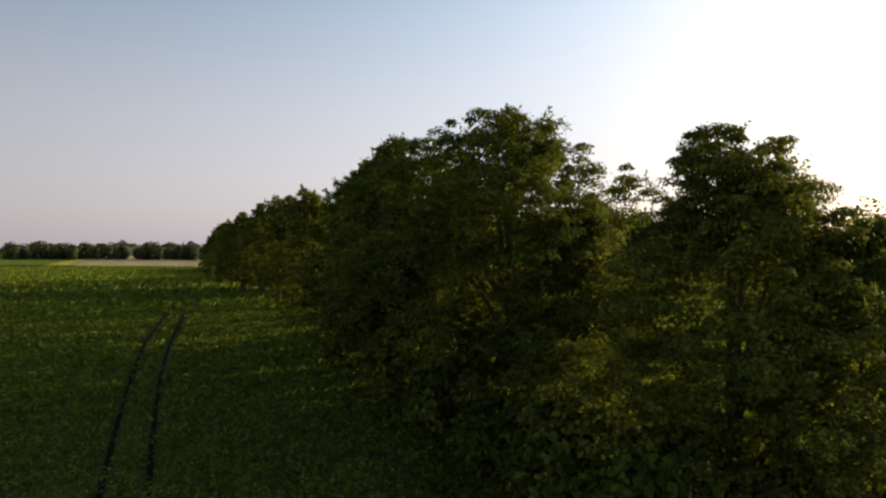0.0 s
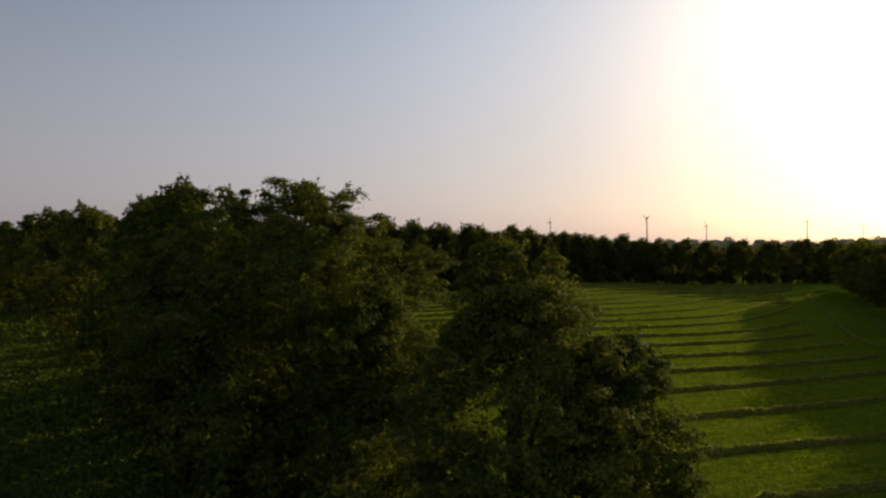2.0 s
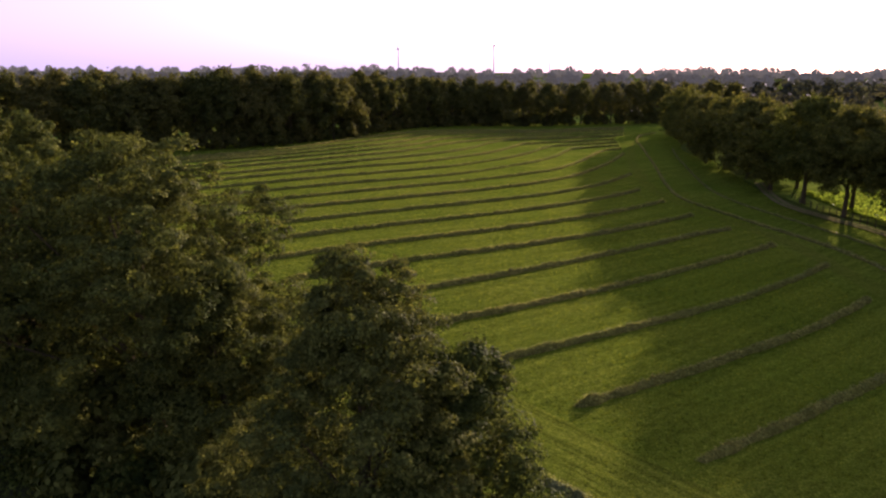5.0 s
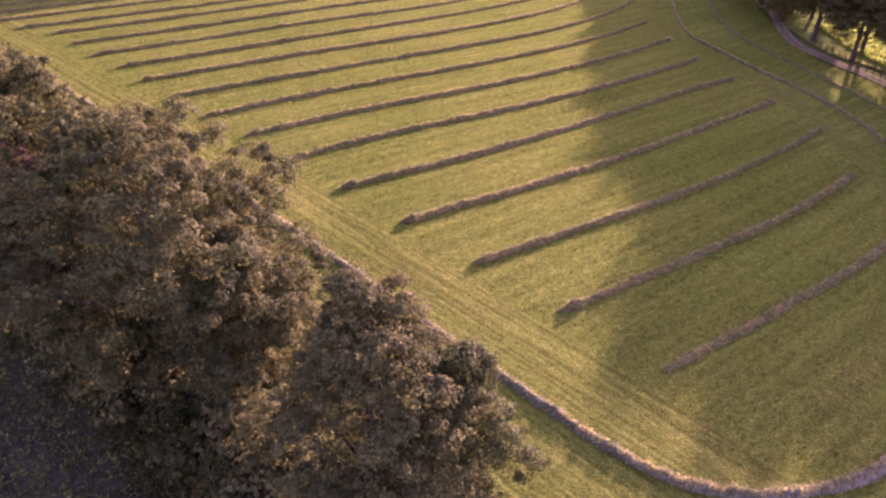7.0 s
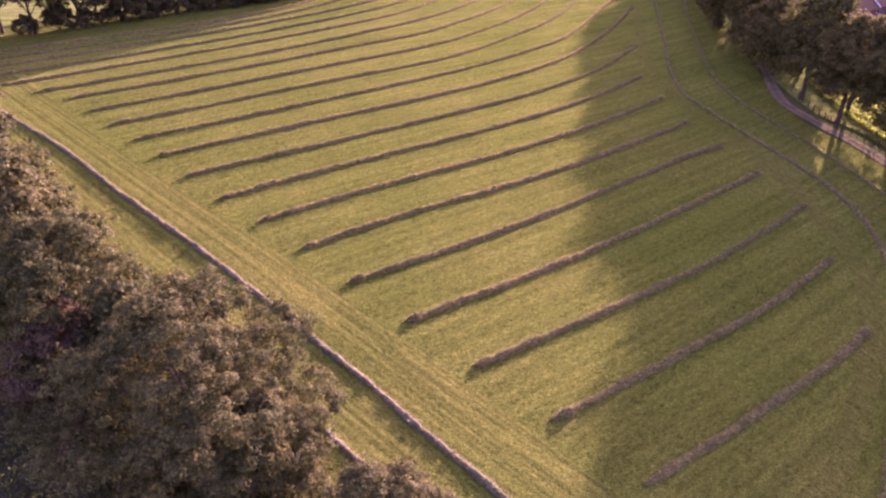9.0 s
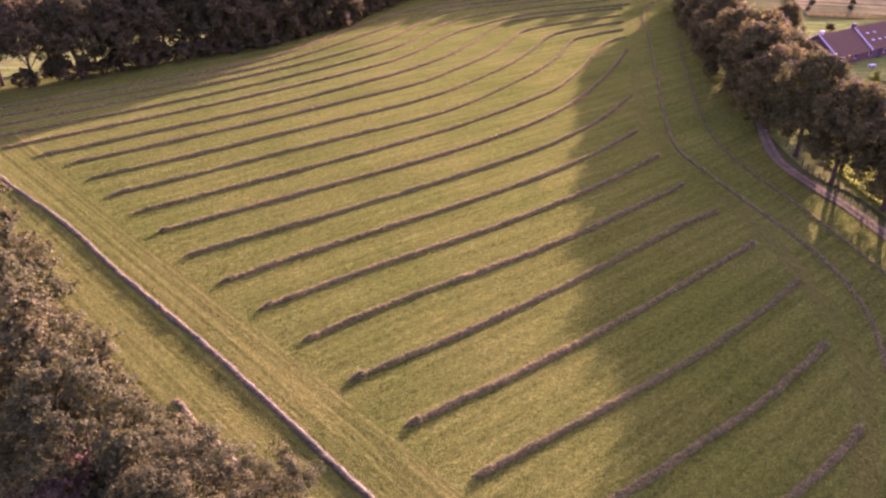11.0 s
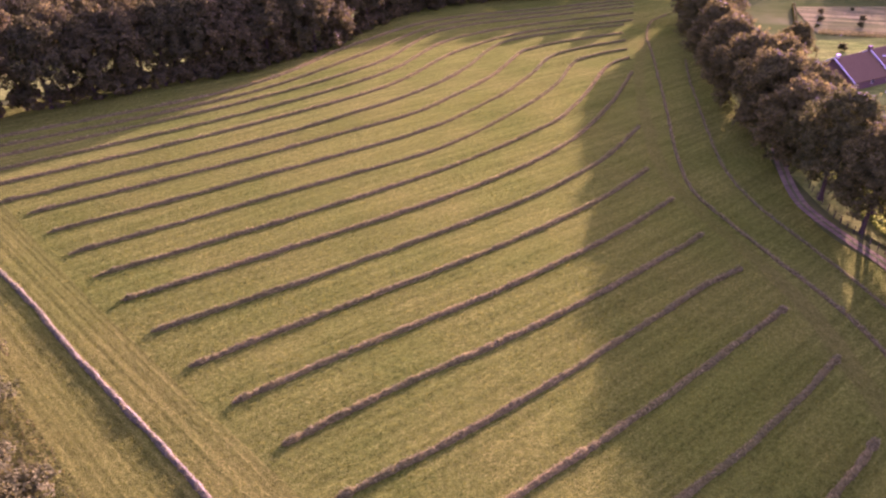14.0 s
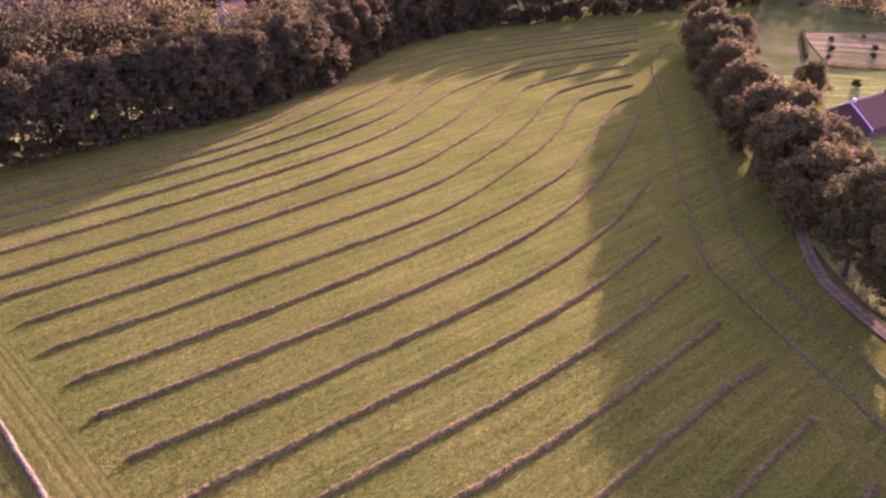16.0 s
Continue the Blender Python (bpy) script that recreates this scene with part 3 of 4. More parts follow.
field_row = [  # tree, x, y, size, turn
    (oak_a, 18.15, 23.8, 0.965, 90), (oak_f, 21.3, 24.2, 0.96, 0), (oak_b, 6.7, 33.1, 1.035, 0), (oak_f, 11.0, 30.6, 1.0, 140), (oak_c, -3.2, 40.0, 0.95, 80),
    (oak_d, -11.0, 48.0, 1.0, 200), (oak_g, -2.6, 36.6, 1.0, 0),  (oak_e, 1.4, 37.2, 0.86, 60), (oak_e, -6.5, 44.0, 0.9, 110), (oak_e, -17.0, 54.5, 1.05, 10), (oak_d, -22.5, 61.0, 1.0, 310),
]
rng = np.random.default_rng(5)
for k in range(13):
    field_row.append(((oak_d, oak_e)[k % 2], -29.5 - 8.8 * k + rng.uniform(-1.2, 1.2), 67.5 + 6.5 * k + rng.uniform(-1.5, 1.5) + (0 if k % 2 else 1.5), rng.uniform(0.9, 1.12), rng.uniform(0, 360)))


def plant(trees, group):
    """Sets the trees in the land; the first of each kind stands itself, the others are its copies."""
    first = {}
    for base, x, y, size, turn in trees:
        m = pose(x, y, gz(x, y), 0, 0, turn) @ Matrix.Diagonal((size, size, size, 1))
        base["group"] = group
        if base not in first:
            first[base] = m
        else:
            copy_thing(base, m)
    for base, m in first.items():
        base.matrix_basis = m


plant(field_row, "trees of the field row")


def make_bush(label, seed, height, radius, lobes, per, leaf, mat):
    rng = np.random.default_rng(seed)
    pts, nors, centres = crown_points(rng, height, radius, 0.1, lobes, 6, per, 0.45)
    root = new("bush")
    tagged(root, label, "bush")
    bm = bmesh.new()
    for c in centres[::2]:
        tip = Vector(c)
        tube(bm, [Vector((0, 0, -0.1)), tip * 0.5 + Vector((0, 0, 0.15)), tip], [0.06, 0.04, 0.015], 5)
    part("stem", bm, BARK, root)
    part("foliage", quads_mesh("foliage", leaves(rng, pts, nors, leaf), mat), mat, root)
    return root


bush_a = make_bush("bramble bush in yellow-green leaf under the trees", 51, 2.2, 1.7, 10, 40, 0.13, LEAF_SCRUB)
bush_b = make_bush("dull green hawthorn bush under the trees", 52, 3.6, 2.2, 14, 45, 0.15, LEAF)
bushes = []
for k in range(40):
    s = k * 2.6 + (k > 16) * (k - 16) * 2.5
    side = min((-1, 1, 0.2)[k % 3] * rng.uniform(3.5, 6.5), 4.0)
    x, y = 26 - s * 0.735 + side * 0.68 + rng.uniform(-0.8, 0.8), 18.5 + s * 0.675 + side * 0.73 + rng.uniform(-0.8, 0.8)
    if x > 20 and x + y > 48:
        continue
    bushes.append(((bush_a, bush_b)[int(rng.integers(0, 2))], x, y, rng.uniform(0.6, 1.05), rng.uniform(0, 360)))
bushes += [(bush_b, 3.0, 31.0, 1.5, 15), (bush_b, -1.2, 34.0, 1.7, 70), (bush_b, 11.2, 27.0, 1.2, 140), (bush_b, 13.6, 24.2, 1.15, 200), (bush_b, -5.5, 38.0, 1.6, 260), (bush_a, 8.2, 26.8, 1.1, 0), (bush_a, 6.0, 28.0, 1.2, 50),
           (bush_b, -10.5, 42.5, 1.6, 320), (bush_b, -15.5, 47.5, 1.5, 30), (bush_b, -21, 53, 1.6, 100), (bush_a, 1.0, 31.0, 1.2, 90), (bush_b, 16.6, 21.6, 1.25, 10), (bush_b, 19.6, 22.2, 1.1, 75), (bush_b, 22.0, 22.9, 0.95, 250), (bush_a, 9.0, 24.6, 1.0, 30), (bush_a, 4.6, 28.2, 0.9, 140), (bush_a, 11.8, 22.4, 0.8, 230), (bush_a, -0.4, 33.0, 0.9, 20)]
bushes = [(b, x + 1.5, y + 1.5, n, r) if x + y < 35 else (b, x, y, n, r) for b, x, y, n, r in bushes]
plant(bushes, "undergrowth of the field row")

far_a = make_tree("hedge_tree", "leafy tree in the dense hedge along the meadow", 21, 14.5, 5.2, 1.6, 22, 15, 26, 0.85, 0.225, LEAF_FAR, 0.3, 9)
far_b = make_tree("hedge_tree", "tall leafy tree in the dense hedge along the meadow", 22, 16.5, 4.9, 3.2, 22, 15, 26, 0.85, 0.225, LEAF_FAR, 0.3, 9)
far_c = make_tree("hedge_tree", "leafy tree with bare trunk in the hedge along the meadow", 23, 15.5, 4.7, 4.6, 20, 15, 26, 0.82, 0.225, LEAF_FAR, 0.28, 9)
hedge_row = []
for k in range(76):
    u = 0.02 + 0.97 * k / 75
    x, y = along(HEDGE, u)
    x2, y2 = along(HEDGE, u + 0.005)
    d = Vector((x2 - x, y2 - y, 0)).normalized()
    off = (3.5, 7.5)[k % 2] + rng.uniform(-1, 1.5)
    hedge_row.append(((far_a, far_b, far_c)[int(rng.integers(0, 3))], x - d.y * off, y + d.x * off, rng.uniform(0.95, 1.12) + 0.1 * (u < 0.25), rng.uniform(0, 360)))
hedge_row += [(far_a, -36, 178, 1.25, 20), (far_b, -29, 183, 1.15, 60), (far_a, -22, 189, 1.25, 130), (far_b, -16, 196, 1.1, 200)]
plant(hedge_row, "trees of the hedge")
bush_c = make_bush("dark green bush at the foot of the hedge", 53, 3.4, 2.2, 14, 30, 0.2, LEAF_FAR)
low = []
for k in range(84):
    u = 0.03 + 0.95 * ((k + rng.uniform(0, 0.9)) / 84) ** 0.86
    x, y = along(HEDGE, u)
    low.append((bush_c, x - 2.2 + rng.uniform(-1, 1), y + 2.6 + rng.uniform(-0.6, 1), rng.uniform(0.7, 1.5) + 0.15 * (u < 0.35), rng.uniform(0, 360)))
for k in range(26):
    u = 0.52 + 0.47 * (k + rng.uniform(0, 0.9)) / 26
    x, y = along(HEDGE, u)
    low.append((bush_c, x - 2.6 + rng.uniform(-1, 1), y + 5.5 + rng.uniform(-0.6, 1), rng.uniform(1.1, 1.7), rng.uniform(0, 360)))
plant(low, "bushes of the hedge")

lane_a = make_tree("lane_tree", "round leafy tree with bare trunk beside the lane", 31, 12.8, 6.4, 3.4, 44, 13, 40, 0.8, 0.185, LEAF_LANE, 0.32, 10, 2.6, bough=0.85)
lane_b = make_tree("lane_tree", "dense rounded tree beside the lane", 32, 12.8, 6.4, 0.8, 50, 13, 40, 0.82, 0.185, LEAF_LANE, 0.32, 10, 3.0, bough=0.85)
lane_c = make_tree("lane_tree", "tall broad-topped tree beside the lane", 33, 17.6, 7.2, 3.7, 54, 13, 42, 0.85, 0.185, LEAF_LANE, 0.36, 12, 3.2, bough=0.85)
# the three trees sized 1.35 to 1.4 stand unseen, added to shade the meadow
lane_row = [(lane_c, 80.8, 117.8, 1.0, 0), (lane_a, 85.5, 91, 1.1, 75), (lane_a, 86.0, 112.5, 1.0, 300), (lane_a, 91, 76, 1.4, 15), (lane_a, 93, 62, 1.4, 115), (lane_c, 89, 102, 0.95, 215), (lane_a, 90, 90, 1.35, 315), (lane_c, 82.0, 107.4, 0.93, 130), (lane_c, 85, 98, 0.92, 220), (lane_a, 87.5, 84, 1.20, 20), (lane_a, 87.5, 66, 1.20, 80), (lane_b, 81.2, 131, 1.18, 50), (lane_b, 82.6, 144.5, 1.28, 100),
            (lane_b, 84.0, 160, 1.24, 150), (lane_b, 85.6, 176.5, 1.22, 190), (lane_b, 88.4, 192.5, 1.20, 260), (lane_b, 91.4, 207.5, 1.20, 300), (lane_b, 95, 222.5, 1.26, 10), (lane_b, 99, 238, 1.26, 70), (lane_b, 90.8, 162.5, 1.16, 10), (lane_b, 89.2, 147.5, 1.1, 210),
            (lane_b, 87.4, 133.5, 1.06, 100), (lane_b, 103.5, 226, 1.08, 30), (lane_b, 111.5, 197, 0.74, 40)]
plant(lane_row, "trees beside the lane")


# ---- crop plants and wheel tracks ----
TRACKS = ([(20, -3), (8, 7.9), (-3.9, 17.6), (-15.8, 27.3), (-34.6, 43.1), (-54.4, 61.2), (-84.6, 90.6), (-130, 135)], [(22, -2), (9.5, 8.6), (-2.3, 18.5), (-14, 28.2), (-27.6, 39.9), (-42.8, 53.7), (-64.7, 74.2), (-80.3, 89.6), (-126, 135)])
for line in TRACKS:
    strip("wheel_track", "bare wheel track through the crop, colour darkened for shade", BARE, [(x - 0.09, y - 0.09) for x, y in line], [(x + 0.09, y + 0.09) for x, y in line], 0.09, "track", 60)


def reach(x, y):
    """Half the width of a wheel track that the leaves leave free."""
    return 0.1 + 0.0075 * np.hypot(x - 20, y)


def crop_plants():
    """Low leafy plants in drills along the field, thinning out where they can no longer be told apart."""
    rng = np.random.default_rng(61)
    s = rng.uniform(-35, 150, 240000)
    w = np.round(rng.uniform(-2.5, 60, 240000) / 0.5) * 0.5 + rng.normal(0, 0.06, 240000)
    x = 15.5 - s * 0.722 - w * 0.69
    y = 16.5 + s * 0.692 - w * 0.722
    keep = rng.uniform(0, 1, len(x)) < np.clip(30.0 / np.hypot(x - 20, y), 0, 1) ** 1.3
    x, y = x[keep], y[keep]
    for line in TRACKS:
        fine = np.array([along(line, k / 150) for k in range(151)])
        near = np.min((x[:, None] - fine[None, :, 0]) ** 2 + (y[:, None] - fine[None, :, 1]) ** 2, axis=1)
        x, y = x[near > reach(x, y) ** 2], y[near > reach(x, y) ** 2]
    n = len(x)
    far = np.clip(np.hypot(x - 20, y) / 34, 1, 2.0)
    p = np.repeat(np.stack([x, y, gz_np(x) + 0.26], 1), 3, axis=0)
    p += rng.normal(0, 1, p.shape) * np.array([0.13, 0.13, 0.09])
    nor = np.tile([0.0, 0.0, 1.0], (3 * n, 1))
    me = quads_mesh("crop_plants", leaves(rng, p, nor, 0.1 * np.repeat(far, 3)[:, None], 0.5, 0.7), LEAF_CROP)
    tagged(new("crop_plants", me), "low leafy green crop plants in drills", "crop", kind="stuff")


crop_plants()


def far_crop():
    """The crop beyond, as low heaps of leaf."""
    rng = np.random.default_rng(62)
    n = 30000
    s, w = rng.uniform(90, 420, n), rng.uniform(-10, 190, n)
    x, y = 15.5 - s * 0.77 - w * 0.62, 16.5 + s * 0.63 - w * 0.72
    keep = (x > -410) & (y < 244 + (x + 364) * 0.1) & ((x + y < 29) | (x < -100))
    x, y = x[keep], y[keep]
    p = np.stack([x, y, gz_np(x) + rng.uniform(0.1, 0.4, len(x))], 1)
    nor = np.tile([-0.35, -0.6, 0.7], (len(x), 1))
    me = quads_mesh("far_crop", leaves(rng, p, nor, 0.75, 0.5, 0.4), LEAF_CROP)
    tagged(new("far_crop", me), "low leafy green crop further down the field", "crop", kind="stuff")


far_crop()


def weeds(name, label, seed, count, spot, size, mat, tall):
    """Rough growth scattered over a strip of ground."""
    rng = np.random.default_rng(seed)
    x, y = spot(rng, count)
    p = np.stack([x, y, gz_np(x) + 0.06 + np.abs(rng.normal(0, tall, count))], 1)
    nor = rng.normal(0, 1, (count, 3)) * np.array([1, 1, 0.4])
    tagged(new(name, quads_mesh(name, leaves(rng, p, nor, size, 0.35, 0.5), mat)), label, "undergrowth", kind="stuff")


def row_spot(rng, n):
    s, w = rng.uniform(-20, 120, n), rng.uniform(2, 13, n)
    return 22.5 - s * 0.715 + w * 0.68 - 4, 14.5 + s * 0.7 + w * 0.73 - 1


def edge_spot(rng, n):
    s, w = rng.uniform(-25, 110, n), rng.normal(1.2, 0.8, n)
    return 22.5 - s * 0.715 + w * 0.68 - 4 + 0.5 * np.sin(s * 0.7), 14.5 + s * 0.7 + w * 0.73 - 1 + 0.5 * np.sin(s * 1.1)


weeds("field_edge", "tangled nettles and seedlings along the crop's edge", 73, 26000, edge_spot, 0.15, LEAF_SCRUB, 0.35)
weeds("undergrowth", "nettles and rough grass under the field row", 71, 22000, row_spot, 0.17, LEAF_SCRUB, 0.3)


def paddock_spot(rng, n):
    y = rng.uniform(70, 128, n)
    return 84.5 + np.abs(y - 112) * 0.06 + rng.uniform(0, 1, n) ** 1.5 * 22, y


weeds("long_grass", "long backlit grass in the paddock behind the lane", 72, 12000, paddock_spot, 0.3, LEAF_GRASS, 0.25)


def wood_belt(name, label, seed, line, height, depth, count, leaf, mat=LEAF_WOOD, per=90):
    """A far strip of woodland, too far off to tell its trees apart: uneven crowns in leaf."""
    rng = np.random.default_rng(seed)
    u = (np.arange(count) + rng.uniform(0, 1, count)) / count
    pts = np.array([along(line, v) for v in u]) + rng.normal(0, depth / 2, (count, 2))
    h = height * (0.8 + 0.3 * np.array([noise.noise((v * count / 9.0, seed * 3.1, 0.0)) for v in u]) + 0.12 * rng.normal(0, 1, count))
    e = rng.normal(0, 1, (count, per, 3))
    e /= np.linalg.norm(e, axis=2, keepdims=True)
    rad = np.stack([h * 0.42, h * 0.42, h * 0.52], 1) * rng.uniform(0.85, 1.2, (count, 1))
    p = np.stack([pts[:, 0], pts[:, 1], h * 0.5], 1)[:, None, :] + e * rad[:, None, :] * rng.uniform(0.75, 1.08, (count, per, 1))
    p[:, :, 2] = np.maximum(p[:, :, 2], 0.3)
    p = p.reshape(-1, 3)
    p[:, 2] += gz_np(p[:, 0])
    me = quads_mesh(name, leaves(rng, p, e.reshape(-1, 3), leaf * 0.85, 0.8, 0.15), mat)
    return tagged(new(name, me), label, "woodland", kind="stuff")


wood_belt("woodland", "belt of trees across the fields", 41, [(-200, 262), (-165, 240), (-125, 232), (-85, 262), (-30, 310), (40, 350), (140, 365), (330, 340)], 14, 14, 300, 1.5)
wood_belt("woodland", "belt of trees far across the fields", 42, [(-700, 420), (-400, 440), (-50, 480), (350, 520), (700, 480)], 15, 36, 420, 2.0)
# the next three belts glow faintly, a painted stand-in for haze
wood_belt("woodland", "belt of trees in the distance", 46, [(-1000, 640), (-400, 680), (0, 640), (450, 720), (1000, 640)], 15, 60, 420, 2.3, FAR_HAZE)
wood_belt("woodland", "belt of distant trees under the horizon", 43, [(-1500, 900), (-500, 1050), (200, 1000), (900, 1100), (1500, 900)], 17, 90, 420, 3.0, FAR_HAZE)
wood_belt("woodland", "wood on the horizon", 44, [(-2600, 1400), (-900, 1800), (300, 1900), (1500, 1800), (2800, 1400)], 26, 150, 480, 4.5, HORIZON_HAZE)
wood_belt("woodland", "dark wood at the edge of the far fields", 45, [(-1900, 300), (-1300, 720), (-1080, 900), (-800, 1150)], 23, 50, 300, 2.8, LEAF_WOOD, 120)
wood_belt("woodland", "small trees behind the hedge", 48, [(-122, 200), (-110, 208), (-96, 218), (-74, 238), (-62, 246)], 14, 18, 230, 0.5, LEAF_FAR, 220)
wood_belt("woodland", "small trees behind the hedge", 49, [(-36, 252), (-14, 276), (16, 304), (60, 326)], 10, 14, 120, 0.5, LEAF_FAR, 180)
wood_belt("woodland", "trees round the gardens behind the lane", 47, [(190, 60), (165, 130), (170, 190), (190, 260), (160, 330)], 10, 12, 170, 0.55, LEAF_FAR, 180)


# ---- wind turbines ----
def turbine(phase):
    root = new("wind_turbine")
    tagged(root, "slender pale wind turbine on the horizon", "wind turbine", "wind turbines on the horizon")
    bm = bmesh.new()
    tube(bm, [Vector((0, 0, -1)), Vector((0, 0, 45)), Vector((0, 0, 90))], [2.6, 2.0, 1.3], 10)
    part("tower", bm, STEEL, root)
    bm = bmesh.new()
    box(bm, -1.6, 1.6, -3, 5, 89, 92.5)
    part("nacelle", bm, STEEL, root)
    for k in range(3):
        a = phase + k * 2 * math.pi / 3
        bm = bmesh.new()
        tip = Vector((math.sin(a), -0.08, math.cos(a)))
        tube(bm, [Vector((0, -3.6, 91)) + tip * f for f in (0, 4, 12, 22)], [0.9, 1.3, 0.8, 0.2], 6)
        part("blade", bm, STEEL, root)
    return root


for k, (x, y, h) in enumerate([(-163, 2600, 98), (183, 2600, 114), (386, 2600, 84), (713, 2600, 96), (905, 2650, 75), (1150, 2700, 66), (1300, 2600, 78), (1390, 2500, 80)]):
    mill = turbine(0.4 + k * 0.7)
    mill.matrix_basis = pose(x, y, gz(x, y), 0, 0, -50 + 9 * k) @ Matrix.Diagonal((h / 100, h / 100, h / 100, 1))


# ---- the farmhouse behind the lane ----
def roof_slope(bm, x0, x1, y_eave, z_eave, y_ridge, z_ridge, thick=0.18):
    lo, hi = [], []
    for x, y, z in ((x0, y_eave, z_eave), (x1, y_eave, z_eave), (x1, y_ridge, z_ridge), (x0, y_ridge, z_ridge)):
        lo.append(bm.verts.new((x, y, z)))
        hi.append(bm.verts.new((x, y, z + thick)))
    bm.faces.new(hi)
    bm.faces.new(lo[::-1])
    for a in range(4):
        b = (a + 1) % 4
        bm.faces.new((lo[a], lo[b], hi[b], hi[a]))


def house(name, label, length, depth, eave, ridge, wall, roof, split=None, skylights=0, windows=4):
    """A long low house: walls with gables, roof slopes, white verge boards, windows and a door."""
    root = new(name)
    tagged(root, label, "house")
    bm = bmesh.new()
    t = depth / 2
    pts = [(0, -t), (length, -t), (length, t), (0, t)]
    lo = [bm.verts.new((x, y, -0.3)) for x, y in pts]
    hi = [bm.verts.new((x, y, eave)) for x, y in pts]
    g0, g1 = bm.verts.new((0, 0, ridge - 0.1)), bm.verts.new((length, 0, ridge - 0.1))
    for a in range(4):
        b = (a + 1) % 4
        bm.faces.new((lo[a], lo[b], hi[b], hi[a]))
    bm.faces.new((hi[3], hi[0], g0))
    bm.faces.new((hi[1], hi[2], g1))
    part("wall", bm, wall, root, "brick wall with gables")
    spans = [(-0.5, split, 0.0), (split, length + 0.5, 0.35)] if split else [(-0.5, length + 0.5, 0.0)]
    for x0, x1, up in spans:
        for side in (-1, 1):
            bm = bmesh.new()
            a = (x0, x1) if side < 0 else (x1, x0)
            roof_slope(bm, a[0], a[1], side * (t + 0.6), eave - 0.25 + up, 0, ridge + up)
            slope = part("roof", bm, roof, root, "dark tiled roof slope")
            courses = 14
            for c in range(1, courses):
                f = c / courses
                bm2 = bmesh.new()
                y, z = side * (t + 0.6) * (1 - f), (eave - 0.25 + up) + (ridge - eave + 0.25) * f + 0.2
                box(bm2, x0 + 0.02, x1 - 0.02, min(y, y + 0.07), max(y, y + 0.07), z - 0.02, z + 0.05)
                part("tile_course", bm2, roof, slope)
        bm = bmesh.new()
        for side in (-1, 1):
            roof_slope(bm, x0 - 0.12, x0 + 0.12, side * (t + 0.7), eave - 0.28 + up, 0, ridge + up + 0.03, 0.26)
        part("verge_board", bm, WHITE, root, "white painted verge board")
    for k in range(skylights):
        x = (split or 2) + 2.2 + (k % 3) * 2.6
        f = 0.35 + 0.3 * (k // 3)
        y, z = -(t + 0.6) * (1 - f), (eave - 0.25 + 0.35) + (ridge - eave + 0.25) * f + 0.2
        bm = bmesh.new()
        box(bm, x, x + 0.7, y - 0.4, y + 0.4, z - 0.1, z + 0.12)
        # white instead of dark glass: the sky's reflection is put into the colour
        part("skylight", bm, WHITE, root, "small skylight, sky reflection painted pale")
    for k in range(windows):
        x = 1.5 + (length - 3) * k / max(windows - 1, 1)
        bm = bmesh.new()
        box(bm, x - 0.55, x + 0.55, -t - 0.06, -t + 0.05, 0.9, min(eave - 0.3, 2.1))
        frame_ob = part("window", bm, WHITE, root, "white framed window")
        bm = bmesh.new()
        box(bm, x - 0.45, x + 0.45, -t - 0.09, -t - 0.02, 1.0, min(eave - 0.4, 2.0))
        part("pane", bm, GLASS, frame_ob, "dark window pane")
    bm = bmesh.new()
    box(bm, length * 0.62, length * 0.62 + 1.0, -t - 0.07, -t + 0.02, 0.0, 2.05)
    part("door", bm, plain("dark_door", (0.06, 0.07, 0.06), 0.6), root, "dark wooden door")
    bm = bmesh.new()
    box(bm, (split or length * 0.5) - 0.4, (split or length * 0.5) + 0.5, -0.35, 0.35, ridge - 0.6, ridge + 1.1)
    box(bm, (split or length * 0.5) - 0.5, (split or length * 0.5) + 0.6, -0.45, 0.45, ridge + 1.1, ridge + 1.25)
    part("chimney", bm, BRICK, root, "brick chimney with a cap")
    bm = bmesh.new()
    box(bm, 0.4, 1.0, -0.3, 0.3, ridge - 0.5, ridge + 0.7)
    box(bm, 0.32, 1.08, -0.38, 0.38, ridge + 0.7, ridge + 0.82)
    part("chimney", bm, WHITE, root, "small white chimney at the gable")
    return root


farm = house("farmhouse", "long brick farmhouse with dark tiled roof and white verge boards", 26, 11.6, 2.3, 6.2, BRICK, ROOF_TILE, 12.5, 5, 5)
farm.matrix_basis = pose(110.6, 176.8, gz(110), 0, 0, 28.8)
cottage = house("cottage", "small white house with grey roof behind the hedge", 9, 7, 3.0, 6.5, WHITE, ROOF_TILE, None, 0, 3)
cottage.matrix_basis = pose(-49, 262, gz(-58), 0, 0, 60)


def garden_table():
    root = new("garden_table")
    tagged(root, "white garden table on the farmhouse lawn", "table")
    bm = bmesh.new()
    box(bm, -0.9, 0.9, -0.5, 0.5, 0.70, 0.75)
    part("tabletop", bm, WHITE, root)
    for x in (-0.8, 0.8):
        for y in (-0.4, 0.4):
            bm = bmesh.new()
            box(bm, x - 0.04, x + 0.04, y - 0.04, y + 0.04, 0, 0.70)
            part("leg", bm, WHITE, root)
    return root


table = garden_table()
table.matrix_basis = pose(121.5, 170.5, gz(121) + 0.06, 0, 0, 20)
strip("lawn", "lawn round the farmhouse", PASTURE, [(104, 160), (100, 190), (108, 215)], [(160, 160), (160, 200), (160, 222)], 0.07, "lawn", 20)
strip("vegetable_plot", "pale plots of a kitchen garden", GARDEN, [(131, 226), (140, 262)], [(175, 214), (190, 262)], 0.1, "garden", 20)


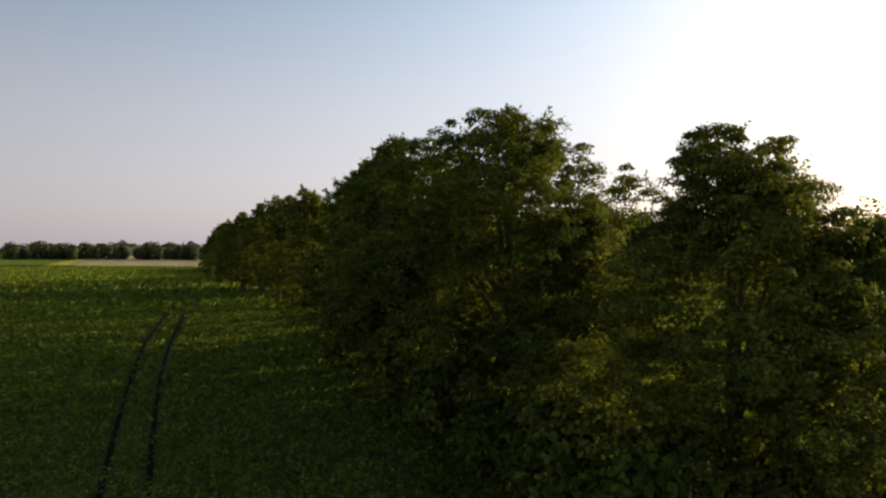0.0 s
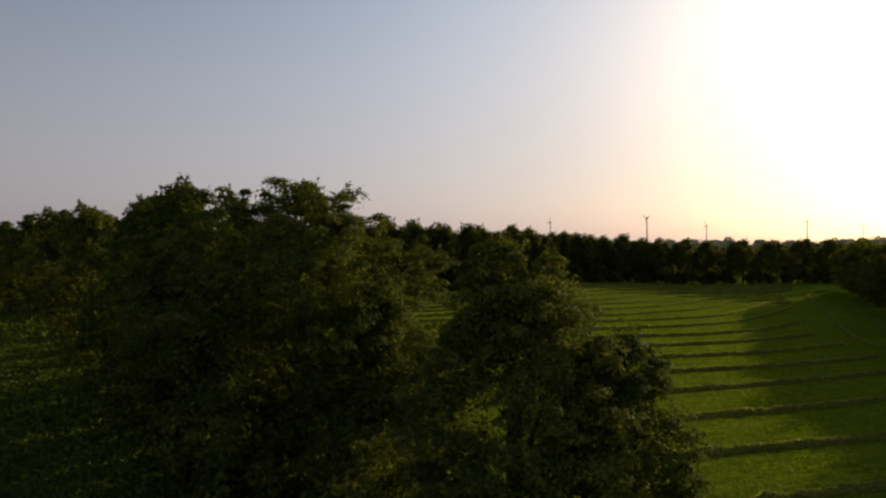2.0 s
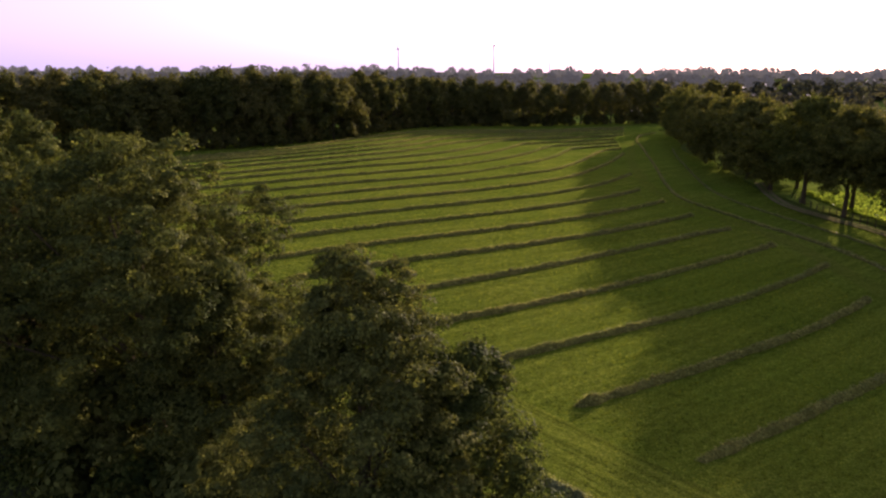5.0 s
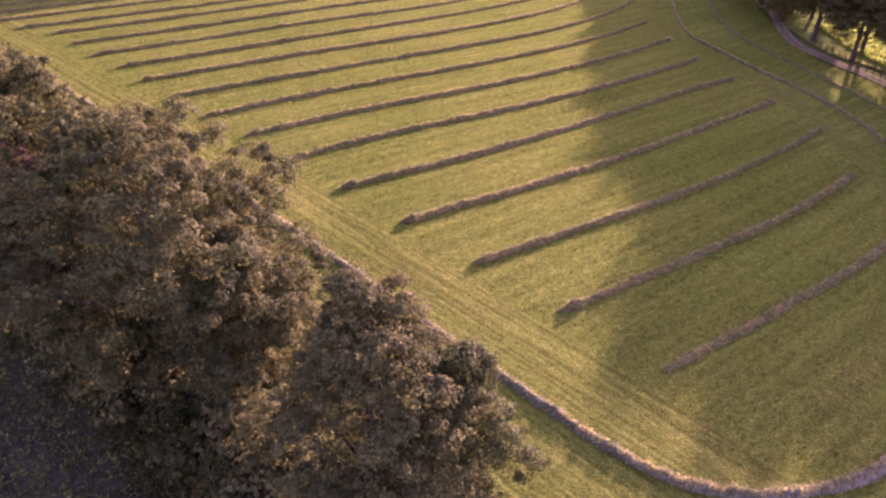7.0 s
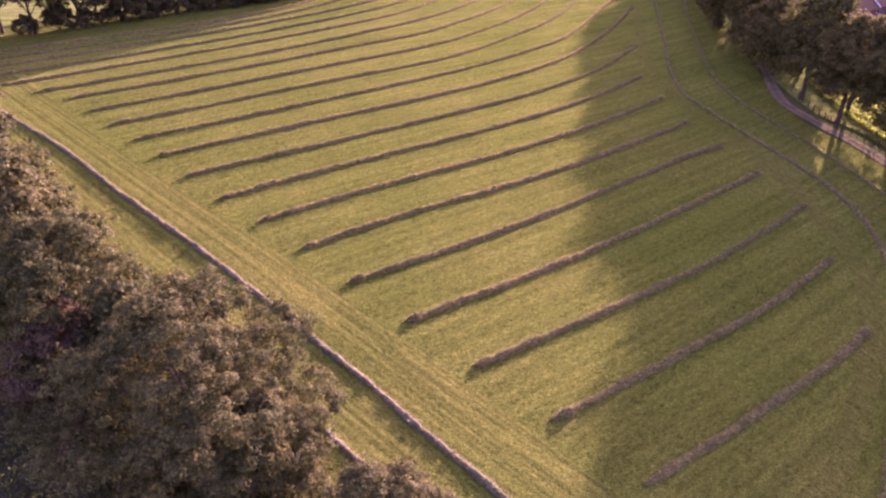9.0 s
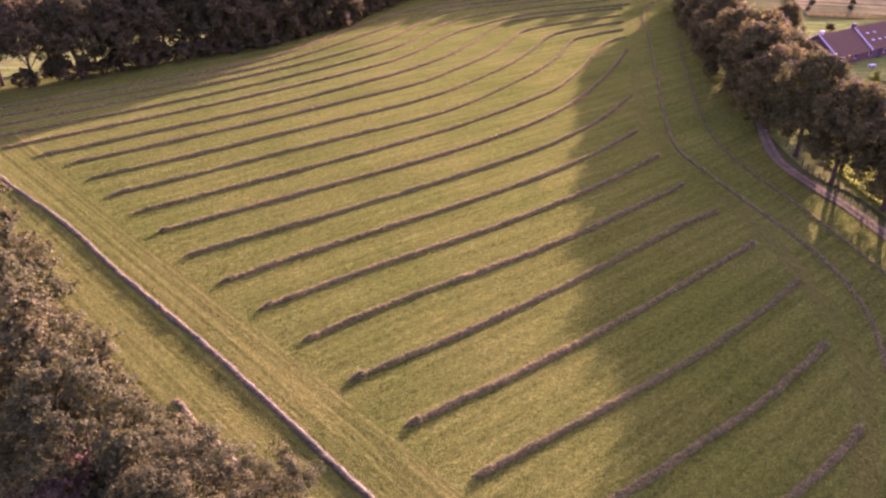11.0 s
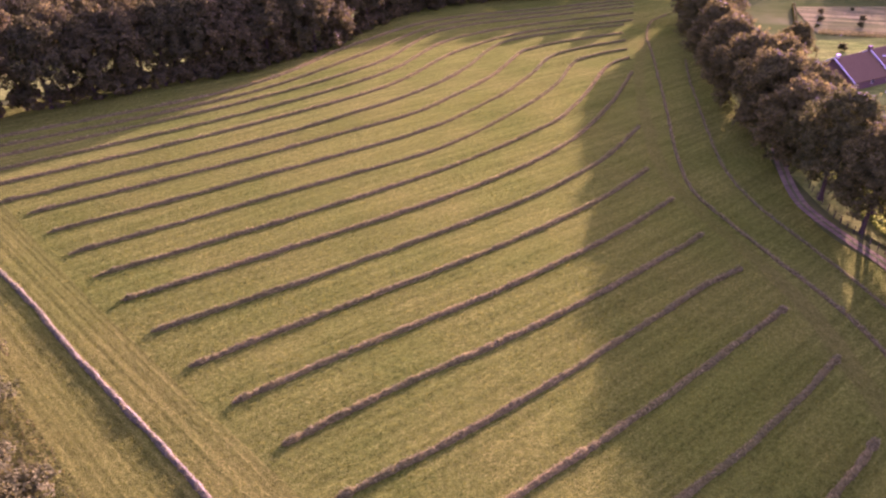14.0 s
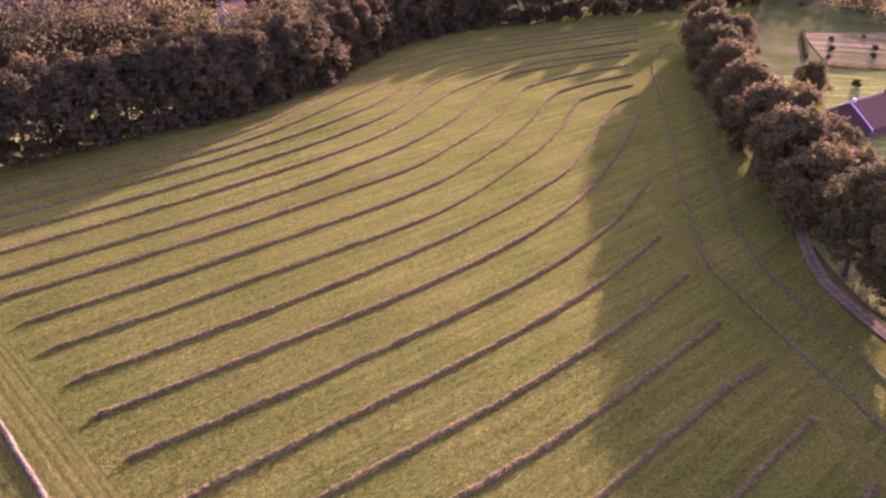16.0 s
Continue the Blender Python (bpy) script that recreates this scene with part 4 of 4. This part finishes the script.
def clipped_hedge(x0, y0, x1, y1, seed):
    rng = np.random.default_rng(seed)
    n = 7000
    u = rng.uniform(0, 1, n)
    e = rng.uniform(-1, 1, (n, 3))
    e /= np.max(np.abs(e), axis=1, keepdims=True)
    d = Vector((x1 - x0, y1 - y0)).normalized()
    p = np.stack([x0 + (x1 - x0) * u - d.y * e[:, 1] * 0.45, y0 + (y1 - y0) * u + d.x * e[:, 1] * 0.45, 0.7 + 0.65 * e[:, 2]], 1)
    p[:, 2] += gz_np(p[:, 0])
    root = tagged(new("garden_hedge"), "low clipped garden hedge", "hedge")
    part("foliage", quads_mesh("foliage", leaves(rng, p, e, 0.13), LEAF), LEAF, root)


# shrubs and a young tree in the garden
shrub = make_bush("small rounded garden shrub among the plots", 91, 2.0, 1.1, 8, 26, 0.16, LEAF)
young = make_tree("young_tree", "slender young tree in bright yellow-green leaf on the lawn", 92, 5.2, 1.3, 0.8, 16, 5, 40, 0.45, 0.13, LEAF_GRASS, 0.09, 6)
young.matrix_basis = pose(110.2, 149.5, gz(110), 0, 0, 30)
rng = np.random.default_rng(93)
shrubs = [(shrub, 128.3, 206.0, 1.0, 0)]
for k in range(9):
    shrubs.append((shrub, 134 + 5.2 * k * rng.uniform(0.85, 1.0), 232 + 11 * (k % 3) + rng.uniform(-3, 3), rng.uniform(0.35, 0.8), rng.uniform(0, 360)))
plant(shrubs, "shrubs in the kitchen garden")
clipped_hedge(131, 225, 172, 214, 81)
clipped_hedge(128, 233, 140, 262, 82)


def pole():
    root = tagged(new("wooden_pole"), "weathered grey wooden pole in the pasture", "pole")
    bm = bmesh.new()
    tube(bm, [Vector((0, 0, -0.2)), Vector((0.02, 0, 2)), Vector((0.05, 0, 4.2))], [0.16, 0.14, 0.11], 8)
    part("shaft", bm, BARK, root)
    bm = bmesh.new()
    tube(bm, [Vector((0.05, 0, 4.18)), Vector((0.05, 0, 4.26)), Vector((0.05, 0, 4.36))], [0.15, 0.13, 0.03], 8)
    part("cap", bm, WHITE, root, "pale cap")
    return root


pole().matrix_basis = pose(-88.7, 216.4, gz(-88.7), 0, 0, 0)


# ---- fence along the lane ----
def fence(line, posts):
    root = tagged(new("fence"), "weathered wooden post and wire fence along the lane", "fence")
    places = [along(line, k / (posts - 1)) for k in range(posts)]
    post = bmesh.new()
    tube(post, [Vector((0, 0, -0.1)), Vector((0, 0, 0.6)), Vector((0, 0, 1.15))], [0.07, 0.065, 0.055], 6)
    first = part("post", post, BARK, root)
    for k, (x, y) in enumerate(places):
        ob = first if k == 0 else part("post", first.data, BARK, root)
        ob.location = (x, y, gz(x, y))
    for h in (0.5, 1.0):
        bm = bmesh.new()
        tube(bm, [Vector((x, y, gz(x, y) + h)) for x, y in places], [0.012] * posts, 4)
        part("wire", bm, BARK, root, "thin fence wire")


fence([(88.5, 20), (86, 60), (83.2, 94), (81.4, 104), (80.2, 112), (81, 122)], 26)
